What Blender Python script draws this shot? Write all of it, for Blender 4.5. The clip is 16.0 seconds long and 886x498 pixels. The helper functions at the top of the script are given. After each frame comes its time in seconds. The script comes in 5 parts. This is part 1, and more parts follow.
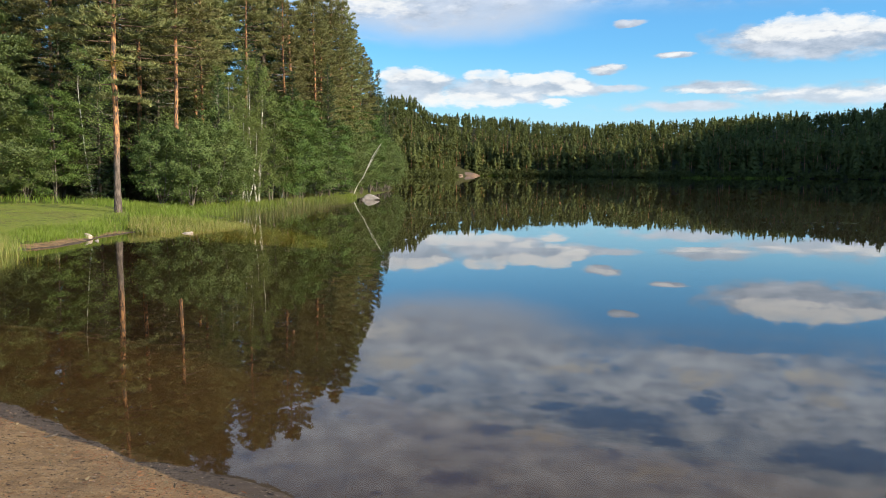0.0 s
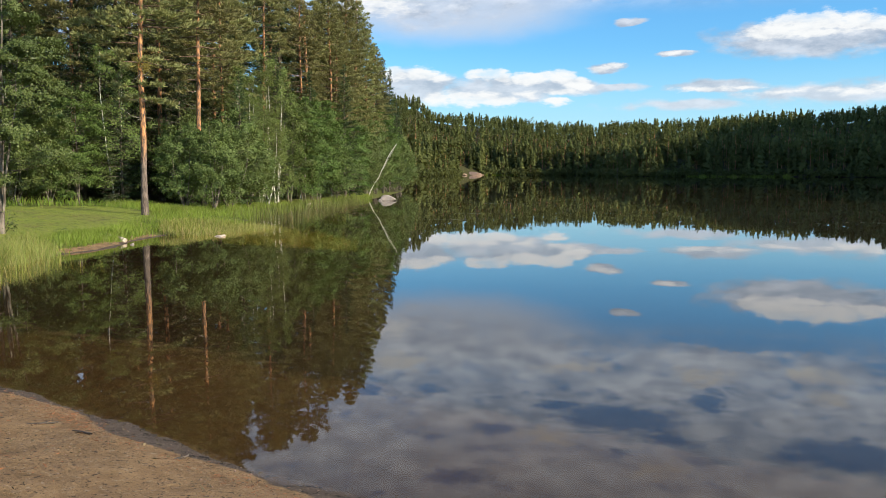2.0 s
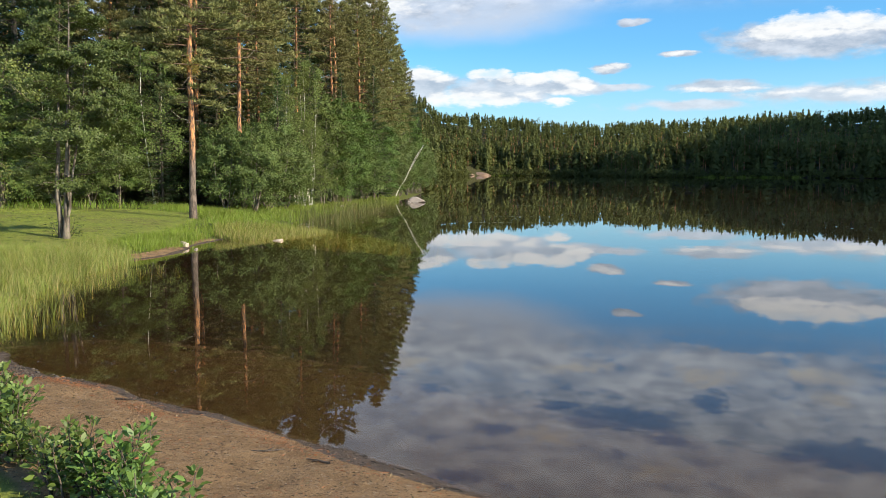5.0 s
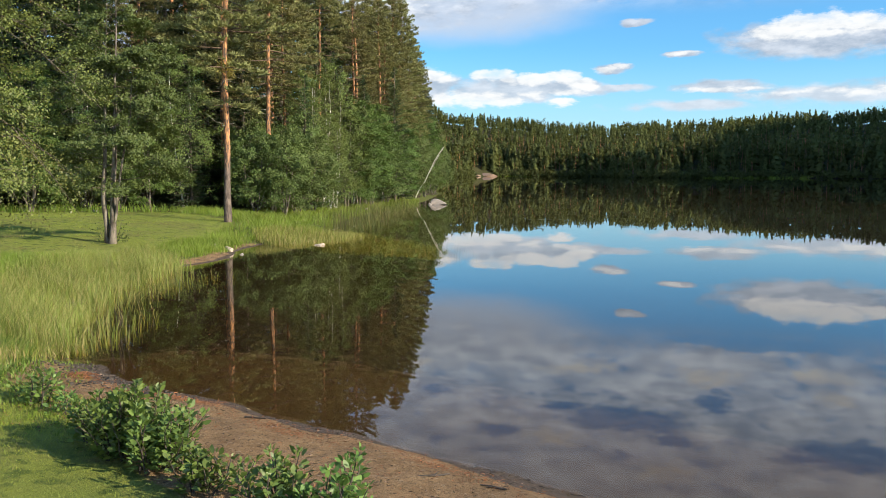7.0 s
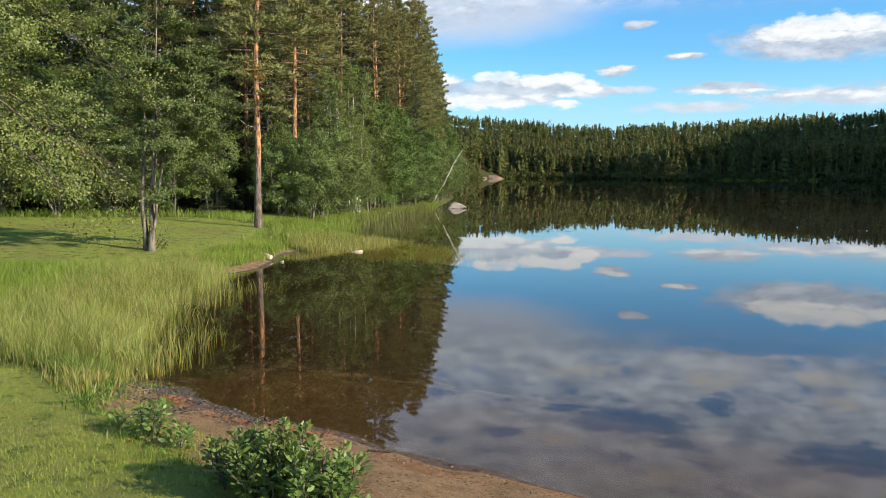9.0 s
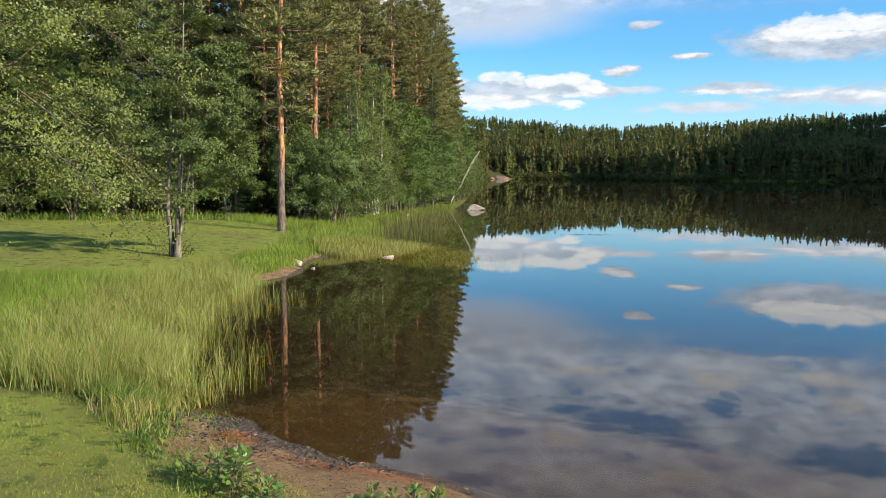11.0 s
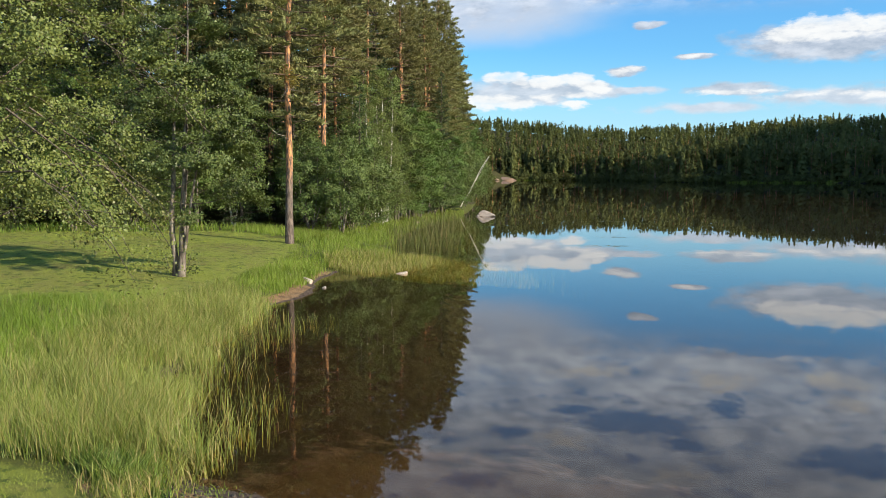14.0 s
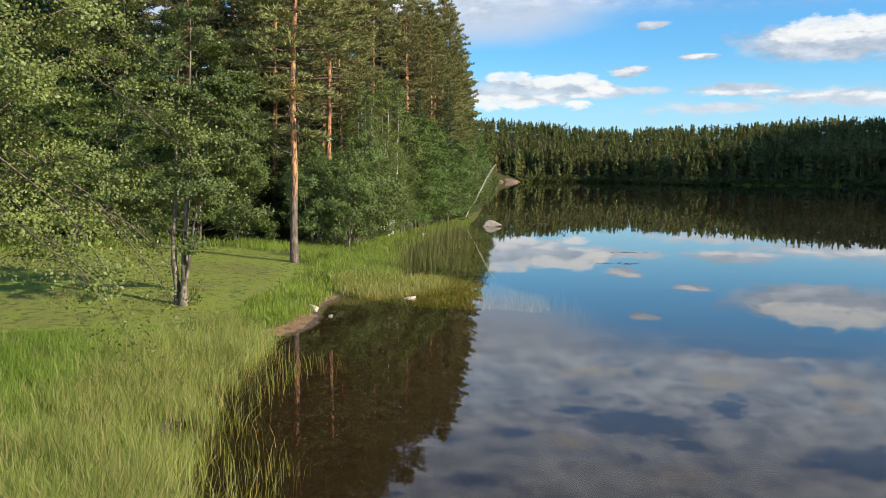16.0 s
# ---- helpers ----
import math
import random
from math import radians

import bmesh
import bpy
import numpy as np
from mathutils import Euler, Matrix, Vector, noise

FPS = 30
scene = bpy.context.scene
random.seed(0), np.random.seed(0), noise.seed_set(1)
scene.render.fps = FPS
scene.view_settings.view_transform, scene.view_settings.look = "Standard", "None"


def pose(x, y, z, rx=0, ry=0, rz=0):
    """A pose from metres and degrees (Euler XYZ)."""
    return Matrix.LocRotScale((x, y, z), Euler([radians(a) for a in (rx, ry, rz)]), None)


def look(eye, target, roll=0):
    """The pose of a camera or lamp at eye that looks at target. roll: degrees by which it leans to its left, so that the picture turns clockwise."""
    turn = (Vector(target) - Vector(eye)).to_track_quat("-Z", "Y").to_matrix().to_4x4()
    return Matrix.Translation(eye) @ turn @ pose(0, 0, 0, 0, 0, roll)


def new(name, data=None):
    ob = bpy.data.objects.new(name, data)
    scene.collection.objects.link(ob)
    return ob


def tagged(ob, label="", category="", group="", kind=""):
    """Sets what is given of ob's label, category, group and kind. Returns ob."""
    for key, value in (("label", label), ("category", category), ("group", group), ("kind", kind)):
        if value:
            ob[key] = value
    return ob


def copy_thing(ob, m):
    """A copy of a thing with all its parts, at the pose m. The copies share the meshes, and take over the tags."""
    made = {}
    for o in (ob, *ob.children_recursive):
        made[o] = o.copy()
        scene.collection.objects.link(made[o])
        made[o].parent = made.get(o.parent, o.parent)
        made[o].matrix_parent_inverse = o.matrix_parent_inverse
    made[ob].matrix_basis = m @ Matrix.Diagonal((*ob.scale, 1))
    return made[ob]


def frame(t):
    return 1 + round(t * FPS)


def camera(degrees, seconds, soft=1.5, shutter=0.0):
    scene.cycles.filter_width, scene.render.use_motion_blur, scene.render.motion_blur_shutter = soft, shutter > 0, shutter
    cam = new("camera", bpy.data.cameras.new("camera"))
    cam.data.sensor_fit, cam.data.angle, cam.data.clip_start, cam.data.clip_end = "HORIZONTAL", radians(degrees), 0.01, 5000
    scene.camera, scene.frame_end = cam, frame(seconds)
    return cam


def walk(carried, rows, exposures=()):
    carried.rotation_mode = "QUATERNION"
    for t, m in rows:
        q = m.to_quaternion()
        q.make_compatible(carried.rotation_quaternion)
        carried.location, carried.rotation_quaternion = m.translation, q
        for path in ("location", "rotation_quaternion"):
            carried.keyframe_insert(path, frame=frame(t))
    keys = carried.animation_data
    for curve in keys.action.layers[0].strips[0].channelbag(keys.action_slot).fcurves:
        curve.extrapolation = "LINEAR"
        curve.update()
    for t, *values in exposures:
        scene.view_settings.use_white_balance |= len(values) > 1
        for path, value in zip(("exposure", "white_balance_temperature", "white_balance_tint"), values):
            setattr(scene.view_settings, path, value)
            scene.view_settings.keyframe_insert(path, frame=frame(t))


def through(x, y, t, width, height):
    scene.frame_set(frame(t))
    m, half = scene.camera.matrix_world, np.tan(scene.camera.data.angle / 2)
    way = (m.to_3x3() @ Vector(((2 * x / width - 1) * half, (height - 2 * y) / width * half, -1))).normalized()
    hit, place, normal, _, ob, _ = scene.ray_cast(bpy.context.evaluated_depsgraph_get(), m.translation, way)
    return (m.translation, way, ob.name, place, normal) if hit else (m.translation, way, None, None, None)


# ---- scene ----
# camera: a small drone that slides sideways along the shore, then forward and up
FIELD = 56.14
# seconds, x, y, z, yaw, pitch, roll
ROWS = [
    (0.0, -0.000, 0.000, 2.229, 0.000, -5.414, -0.220),
    (0.5, -0.279, 0.067, 2.222, 0.005, -5.431, -0.113),
    (1.0, -0.566, 0.149, 2.244, 0.040, -5.450, -0.037),
    (1.5, -0.856, 0.224, 2.272, 0.067, -5.457, -0.005),
    (2.0, -1.142, 0.287, 2.300, 0.102, -5.458, -0.009),
    (2.5, -1.423, 0.354, 2.343, 0.126, -5.463, -0.033),
    (3.0, -1.726, 0.422, 2.381, 0.140, -5.469, -0.064),
    (3.5, -2.063, 0.474, 2.397, 0.154, -5.464, -0.085),
    (4.0, -2.426, 0.522, 2.412, 0.175, -5.458, -0.092),
    (6.5, -4.145, 0.777, 2.491, 0.414, -5.441, -0.037),
    (7.0, -4.478, 0.855, 2.539, 0.462, -5.417, -0.029),
    (7.5, -4.794, 0.960, 2.589, 0.512, -5.383, -0.037),
    (8.0, -5.106, 1.086, 2.632, 0.563, -5.344, -0.045),
    (8.5, -5.428, 1.260, 2.644, 0.613, -5.317, -0.047),
    (9.0, -5.739, 1.495, 2.640, 0.668, -5.285, -0.047),
    (9.5, -6.034, 1.788, 2.644, 0.761, -5.262, -0.060),
    (10.0, -6.297, 2.079, 2.673, 0.856, -5.268, -0.070),
    (12.5, -7.018, 3.255, 2.732, 1.161, -5.266, -0.049),
    (13.0, -7.073, 3.455, 2.806, 1.196, -5.253, -0.047),
    (13.5, -7.095, 3.639, 2.909, 1.231, -5.247, -0.060),
    (14.0, -7.095, 3.845, 3.061, 1.282, -5.240, -0.092),
    (14.5, -7.137, 4.052, 3.267, 1.333, -5.223, -0.122),
    (15.0, -7.200, 4.250, 3.489, 1.391, -5.213, -0.152),
    (15.5, -7.257, 4.434, 3.632, 1.448, -5.232, -0.195),
    (16.0, -7.306, 4.610, 3.712, 1.497, -5.263, -0.247),
]
cam = camera(FIELD, 16.0, 0.8)
walk(cam, [(t, pose(x, y, z, 90 + pitch, roll, yaw)) for t, x, y, z, yaw, pitch, roll in ROWS], [(0.0, 0.65), (5.0, 0.72), (10.5, 0.72), (16.0, 0.65)])

# ---- world, sun ----
SUN_AZ, SUN_EL = 116.0, 22.5      # degrees clockwise from +y, and above the horizon


def math_node(nt, op, a, b=None, c=None, clamp=False):
    n = nt.nodes.new("ShaderNodeMath")
    n.operation, n.use_clamp = op, clamp
    for i, v in enumerate((a, b, c)):
        if v is None:
            continue
        if isinstance(v, (int, float)):
            n.inputs[i].default_value = v
        else:
            nt.links.new(v, n.inputs[i])
    return n.outputs[0]


def vec_node(nt, op, a, b=None):
    n = nt.nodes.new("ShaderNodeVectorMath")
    n.operation = op
    for i, v in enumerate((a, b)):
        if v is None:
            continue
        if isinstance(v, tuple):
            n.inputs[i].default_value = v
        else:
            nt.links.new(v, n.inputs[i])
    return n.outputs["Value" if op == "LENGTH" else "Vector"]


def ramp01(nt, v, lo, hi):
    n = nt.nodes.new("ShaderNodeMapRange")
    n.interpolation_type = "SMOOTHSTEP"
    nt.links.new(v, n.inputs["Value"])
    n.inputs["From Min"].default_value, n.inputs["From Max"].default_value = lo, hi
    return n.outputs["Result"]


def mix_col(nt, fac, a, b, blend="MIX"):
    n = nt.nodes.new("ShaderNodeMix")
    n.data_type, n.blend_type = "RGBA", blend
    for sock, v in ((n.inputs[0], fac), (n.inputs[6], a), (n.inputs[7], b)):
        if isinstance(v, (int, float)):
            sock.default_value = v
        elif isinstance(v, tuple):
            sock.default_value = (*v, 1)
        else:
            nt.links.new(v, sock)
    return n.outputs[2]


def noise_tex(nt, vec, scale, detail=4, rough=0.55, color=False, distort=0.0):
    n = nt.nodes.new("ShaderNodeTexNoise")
    n.inputs["Scale"].default_value, n.inputs["Detail"].default_value = scale, detail
    n.inputs["Roughness"].default_value, n.inputs["Distortion"].default_value = rough, distort
    if vec is not None:
        nt.links.new(vec, n.inputs["Vector"])
    return n.outputs["Color" if color else "Fac"]


# clouds by their bearing, height, half width and half height in degrees, and how sharp they are
GREY_CLOUDS = [
    (-2.0, 5.6, 2.6, 1.2, .9), (4.2, 5.4, 4.6, .85, .9), (8.5, 5.5, 2.2, .6, .8), (11.6, 5.45, 2.0, .25, .6),
    (10.9, 6.65, 1.2, .34, .8), (15.3, 7.5, 1.1, .15, .8), (23.4, 8.1, 6.0, 1.25, .9), (17.8, 5.4, 3.0, .45, .8),
    (25.0, 4.7, 6.5, .75, .5), (16.0, 4.2, 5.0, .4, .4), (12.3, 9.6, 1.2, .2, .7), (20.0, 11.6, 7.0, .5, .4),
    (-4.0, 12.6, 12.0, 3.2, .4), (6.0, 13.0, 9.0, 2.2, .4), (17.5, 12.7, 6.5, 1.3, .5), (27.0, 14.5, 6.0, 1.7, .5), (14.0, 14.6, 6.0, 1.6, .5),
    (2.0, 16.8, 7.0, 1.2, .5), (22.5, 15.9, 3.2, 1.0, .6), (-8.0, 18.5, 10.0, 2.4, .5), (9.0, 20.5, 9.5, 2.2, .5), (24.0, 20.5, 9.0, 2.3, .5),
    (10.0, 17.0, 4.5, 1.0, .6), (18.0, 17.0, 2.2, .8, .6), (28.5, 19.0, 5.0, 1.6, .5), (-2.0, 20.0, 7.0, 2.0, .5), (15.0, 22.5, 12.0, 2.5, .5),
    (36.0, 9.0, 6.0, 2.0, .5), (38.0, 17.0, 8.0, 4.0, .4), (-20.0, 9.0, 7.0, 2.5, .5), (-24.0, 18.0, 9.0, 4.0, .4), (5.0, 26.0, 16.0, 3.0, .4),
]
WHITE_CLOUDS = [
    (-3.4, 6.4, 1.3, .42, .6), (-1.8, 6.5, 1.3, .45, .6), (-.6, 6.2, 1.0, .35, .4), (2.4, 6.3, .75, .42, 1.1), (3.2, 6.35, .9, .46, 1.1), (4.0, 6.1, .7, .34, .8),
    (5.4, 6.15, 1.0, .42, .8), (6.6, 6.3, 1.1, .42, 1.1), (7.8, 6.15, 1.1, .52, 1.1), (8.8, 5.8, 1.0, .44, 1.0), (9.5, 5.5, .7, .24, .8), (8.2, 5.2, 1.4, .24, .4),
    (-.4, 4.65, 1.5, .55, .6), (1.2, 4.75, 1.6, .62, .8), (2.6, 4.85, 1.4, .5, .8), (4.0, 4.65, 1.2, .36, .6), (7.6, 4.65, 1.4, .28, .5), (5.6, 5.1, 1.2, .24, .3),
    (10.6, 6.65, .9, .26, .5), (11.3, 6.8, .6, .22, .5), (15.3, 7.5, .9, .12, .3), (17.3, 5.2, 1.9, .2, .4), (19.5, 5.35, 1.6, .15, .2), (26.0, 4.85, 3.0, .3, .2), (22.0, 4.9, 2.6, .2, .15),
    (21.0, 8.6, 1.6, .5, .6), (22.5, 9.1, 1.8, .62, 1.0), (24.2, 9.15, 1.8, .58, 1.0), (25.8, 9.0, 1.5, .55, .9), (27.3, 8.7, 1.6, .5, .7), (23.5, 8.4, 3.0, .36, .5),
    (-4.5, 10.9, 3.0, .8, .3), (-3.5, 13.2, 2.6, .8, .3), (17.5, 13.6, 2.2, .7, .4), (24.5, 13.0, 2.2, .6, .4), (9.0, 13.4, 3.0, .5, .3), (25.5, 14.2, 1.5, .5, .5),
    (7.0, 18.0, 2.5, .6, .3), (15.0, 19.8, 2.4, .7, .3),
]

CLOUD_GAPS = [(11.8, 16.7, 4.4, .9, .7), (8.0, 15.9, 1.6, .35, .5), (15.5, 17.8, 2.0, .5, .5), (3.6, 17.6, 1.5, .5, .5), (18.0, 15.2, 1.3, .8, .5), (26.8, 17.6, 4.5, .85, .7), (-5.5, 15.0, 1.8, .4, .5), (20.5, 11.2, 7.0, .55, .6),
              (0.5, 20.8, 2.6, .7, .4), (30.0, 12.0, 3.0, .8, .5)]


def make_world():
    w = bpy.data.worlds.new("sky")
    scene.world = w
    w.use_nodes = True
    nt = w.node_tree
    nt.nodes.clear()
    out = nt.nodes.new("ShaderNodeOutputWorld")
    bg = nt.nodes.new("ShaderNodeBackground")
    nt.links.new(bg.outputs[0], out.inputs[0])
    sky = nt.nodes.new("ShaderNodeTexSky")
    sky.sky_type, sky.sun_disc = "NISHITA", False
    sky.sun_elevation, sky.sun_rotation = radians(SUN_EL), radians(SUN_AZ)
    sky.air_density, sky.dust_density, sky.ozone_density = 1.0, 0.6, 1.6
    tc = nt.nodes.new("ShaderNodeTexCoord")
    sep = nt.nodes.new("ShaderNodeSeparateXYZ")
    nt.links.new(tc.outputs["Generated"], sep.inputs[0])
    az = math_node(nt, "MULTIPLY", math_node(nt, "ARCTAN2", sep.outputs[0], sep.outputs[1]), 57.2958)
    el = math_node(nt, "MULTIPLY", math_node(nt, "ARCSINE", sep.outputs[2]), 57.2958)
    comb = nt.nodes.new("ShaderNodeCombineXYZ")
    nt.links.new(az, comb.inputs[0])
    nt.links.new(el, comb.inputs[1])
    place = comb.outputs[0]
    # ragged edges: noise eats into soft ovals, more finely upwards than sideways
    wide = vec_node(nt, "MULTIPLY", place, (0.42, 1.0, 1.0))
    n1 = noise_tex(nt, wide, 0.9, 3, 0.5, True)
    shift = vec_node(nt, "MULTIPLY", vec_node(nt, "SUBTRACT", n1, (.5, .5, .5)), (2.2, .75, 0))
    bent = vec_node(nt, "ADD", place, shift)
    ragged = noise_tex(nt, wide, 1.3, 7, 0.54)
    billow = noise_tex(nt, vec_node(nt, "ADD", wide, (3.1, 1.7, 0)), 2.6, 8, 0.6)

    def layer(clouds, grain, amount):
        total = None
        for a, e, hw, hh, sharp in clouds:
            d = vec_node(nt, "LENGTH", vec_node(nt, "MULTIPLY", vec_node(nt, "SUBTRACT", bent, (a, e, 0)), (1 / hw, 1 / hh, 0)))
            one = math_node(nt, "MULTIPLY", math_node(nt, "SUBTRACT", 1.25, d), min(1.0, sharp + .25))
            total = one if total is None else math_node(nt, "MAXIMUM", total, one)
        total = math_node(nt, "MINIMUM", total, .7)
        rough = math_node(nt, "MULTIPLY", math_node(nt, "SUBTRACT", grain, .5), amount)
        return ramp01(nt, math_node(nt, "ADD", total, rough), .05, .62)

    grey, white = layer(GREY_CLOUDS, ragged, 1.0), layer(WHITE_CLOUDS, billow, 1.5)
    # loose cloud overhead and behind
    high = math_node(nt, "MULTIPLY", ramp01(nt, noise_tex(nt, tc.outputs["Generated"], 3.2, 6, .6), .60, .76), ramp01(nt, el, 24, 34))
    grey = math_node(nt, "MAXIMUM", grey, high)
    # a thin sheet of cloud higher up, torn open in places
    sheet = math_node(nt, "MULTIPLY", math_node(nt, "MULTIPLY", ramp01(nt, el, 9.8, 12.6), ramp01(nt, el, 36, 25)), ramp01(nt, ragged, .22, .5))
    grey = math_node(nt, "MAXIMUM", grey, math_node(nt, "MULTIPLY", sheet, .85))
    grey = math_node(nt, "MULTIPLY", grey, math_node(nt, "SUBTRACT", 1.0, math_node(nt, "MULTIPLY", layer(CLOUD_GAPS, billow, 1.3), .85)))
    soft = noise_tex(nt, wide, 1.0, 7, .6)
    body = mix_col(nt, ramp01(nt, soft, .3, .72), CLOUD_DARK, CLOUD_MID)
    body = mix_col(nt, ramp01(nt, el, 9.0, 15.0), body, mix_col(nt, 1.0, body, (1.58, 1.66, 1.70), "MULTIPLY"))
    body = mix_col(nt, math_node(nt, "MULTIPLY", ramp01(nt, el, 7.0, 3.5), .6), body, (.50, .555, .62))
    blue = mix_col(nt, 1.0, sky.outputs[0], SKY_GAIN, "MULTIPLY")
    haze = math_node(nt, "MULTIPLY", ramp01(nt, el, 8.5, 0.5), .75)
    blue = mix_col(nt, haze, blue, HAZE)
    far_off = vec_node(nt, "LENGTH", vec_node(nt, "MULTIPLY", vec_node(nt, "SUBTRACT", bent, (0.0, 11.0, 0)), (1 / 11.0, 1 / 2.9, 0)))
    blue = mix_col(nt, math_node(nt, "MULTIPLY", ramp01(nt, far_off, 1.1, .45), .8), blue, (.40, .44, .51))
    col = mix_col(nt, math_node(nt, "MULTIPLY", grey, .9), blue, body)
    glow = math_node(nt, "ADD", math_node(nt, "MULTIPLY", ramp01(nt, soft, .32, .6), .4), .58)
    col = mix_col(nt, math_node(nt, "MULTIPLY", white, glow), col, CLOUD_LIGHT)
    nt.links.new(col, bg.inputs["Color"])
    bg.inputs["Strength"].default_value = 1.0


SKY_GAIN = (.046, .094, .132)
CLOUD_DARK, CLOUD_MID, CLOUD_LIGHT, HAZE = (.24, .28, .345), (.48, .505, .55), (.61, .62, .62), (.36, .55, .68)
make_world()
sun = new("sun", bpy.data.lights.new("sun", "SUN"))
sun.data.energy, sun.data.angle, sun.data.color = 5.0, radians(0.6), (1.0, .85, .63)
sa, se = radians(SUN_AZ), radians(SUN_EL)
SUN_DIR = Vector((math.sin(sa) * math.cos(se), math.cos(sa) * math.cos(se), math.sin(se)))
sun.matrix_world = look(SUN_DIR * 300, (0, 0, 0))

# ---- materials ----


def material(name):
    m = bpy.data.materials.new(name)
    m.use_nodes = True
    nt = m.node_tree
    return m, nt, nt.nodes["Principled BSDF"], nt.nodes["Material Output"]


def island(nt):
    return nt.nodes.new("ShaderNodeNewGeometry").outputs["Random Per Island"]


def object_random(nt):
    return nt.nodes.new("ShaderNodeObjectInfo").outputs["Random"]


def position(nt):
    return nt.nodes.new("ShaderNodeNewGeometry").outputs["Position"]


def bump(nt, bsdf, height, dist, strength=1.0):
    n = nt.nodes.new("ShaderNodeBump")
    n.inputs["Distance"].default_value, n.inputs["Strength"].default_value = dist, strength
    nt.links.new(height, n.inputs["Height"])
    nt.links.new(n.outputs[0], bsdf.inputs["Normal"])


def leaf_material(name, dark, light, through=.35, rough=.5, gloss=.3, patch=1.2, tone="", dry=None, vary=.65):
    """Leaves, needles or blades: each one its own shade, larger patches besides, light shining through."""
    m, nt, b, out = material(name)
    each = mix_col(nt, island(nt), dark, light)
    spot = noise_tex(nt, position(nt), patch, 3)
    each = mix_col(nt, math_node(nt, "MULTIPLY", ramp01(nt, spot, .35, .7), .5), each, tuple(c * 1.35 for c in light))
    if dry:                                              # some blades are withered
        each = mix_col(nt, ramp01(nt, math_node(nt, "FRACT", math_node(nt, "MULTIPLY", island(nt), 7.3)), 1 - dry[0], 1.02 - dry[0]), each, dry[1])
    tree = math_node(nt, "ADD", math_node(nt, "MULTIPLY", object_random(nt), vary), 1 - vary * .54)
    if tone:                                             # a shade for each tree of a joined wood
        at = nt.nodes.new("ShaderNodeAttribute")
        at.attribute_name = tone
        tree = math_node(nt, "ADD", math_node(nt, "MULTIPLY", at.outputs["Fac"], .9), .55)
        each = mix_col(nt, math_node(nt, "MULTIPLY", ramp01(nt, at.outputs["Fac"], .6, 1.0), .5), each, (.110, .104, .030))
    hsv = nt.nodes.new("ShaderNodeHueSaturation")
    nt.links.new(each, hsv.inputs["Color"])
    nt.links.new(tree, hsv.inputs["Value"])
    nt.links.new(math_node(nt, "ADD", math_node(nt, "MULTIPLY", object_random(nt), .04), .478), hsv.inputs["Hue"])
    col = hsv.outputs[0]
    nt.links.new(col, b.inputs["Base Color"])
    b.inputs["Roughness"].default_value = rough
    b.inputs["Specular IOR Level"].default_value = gloss
    tr = nt.nodes.new("ShaderNodeBsdfTranslucent")
    nt.links.new(mix_col(nt, .5, col, tuple(c * v for c, v in zip(light, (1.9, 1.6, .7)))), tr.inputs[0])
    mx = nt.nodes.new("ShaderNodeMixShader")
    mx.inputs[0].default_value = through
    nt.links.new(b.outputs[0], mx.inputs[1])
    nt.links.new(tr.outputs[0], mx.inputs[2])
    nt.links.new(mx.outputs[0], out.inputs[0])
    return m


def bark_material(name, low, high, z0, z1, scale=9.0, stripe=None):
    """Bark that changes with height: z0 to z1 metres above the root."""
    m, nt, b, out = material(name)
    tc = nt.nodes.new("ShaderNodeTexCoord")
    sep = nt.nodes.new("ShaderNodeSeparateXYZ")
    nt.links.new(tc.outputs["Object"], sep.inputs[0])
    rough = noise_tex(nt, tc.outputs["Object"], 2.0, 4)
    up = ramp01(nt, math_node(nt, "ADD", sep.outputs[2], math_node(nt, "MULTIPLY", rough, 1.2)), z0, z1)
    col = mix_col(nt, up, low, high)
    stretched = vec_node(nt, "MULTIPLY", tc.outputs["Object"], (scale, scale, scale * .28) if stripe is None else (1.5, 1.5, 14.0))
    grain = noise_tex(nt, stretched, 1.6, 5, .65)
    if stripe is None:
        col = mix_col(nt, ramp01(nt, grain, .38, .66), tuple(c * .35 for c in low), col)
    else:
        col = mix_col(nt, ramp01(nt, grain, .56, .64), col, stripe)
    nt.links.new(col, b.inputs["Base Color"])
    b.inputs["Roughness"].default_value = .85
    bump(nt, b, grain, .03)
    return m


M_ALDER = leaf_material("alder_leaves", (.046, .076, .021), (.112, .152, .044), .22, .45, .35)
M_SPREAD = leaf_material("spreading_alder_leaves", (.058, .082, .022), (.165, .182, .050), .24, .45, .35, .9)
M_BIRCH = leaf_material("birch_leaves", (.070, .104, .030), (.142, .180, .052), .22, .6, .2, .8, vary=.6)
M_SHRUB = leaf_material("shrub_leaves", (.052, .088, .026), (.116, .158, .046), .2, .55, .25, .8, vary=.6)
M_ASPEN = leaf_material("aspen_leaves", (.042, .080, .018), (.094, .146, .033), .2, .55, .25, .8, vary=.5)
M_SAPLING = leaf_material("sapling_leaves", (.052, .100, .025), (.155, .240, .060), .25, .45, .35, 6, vary=.3)
M_PINE = leaf_material("pine_needles", (.075, .088, .038), (.240, .250, .100), .2, .6, .25, .5, vary=.5)
M_YELLOW = leaf_material("yellow_needles", (.12, .105, .03), (.26, .21, .06), .2, .6, .25)
M_SPRUCE = leaf_material("spruce_needles", (.016, .036, .014), (.066, .098, .036), .16, .6, .25, .7, vary=.7)
M_FAR = leaf_material("far_foliage", (.068, .086, .030), (.108, .130, .044), .35, .7, .15, .22, "tone")
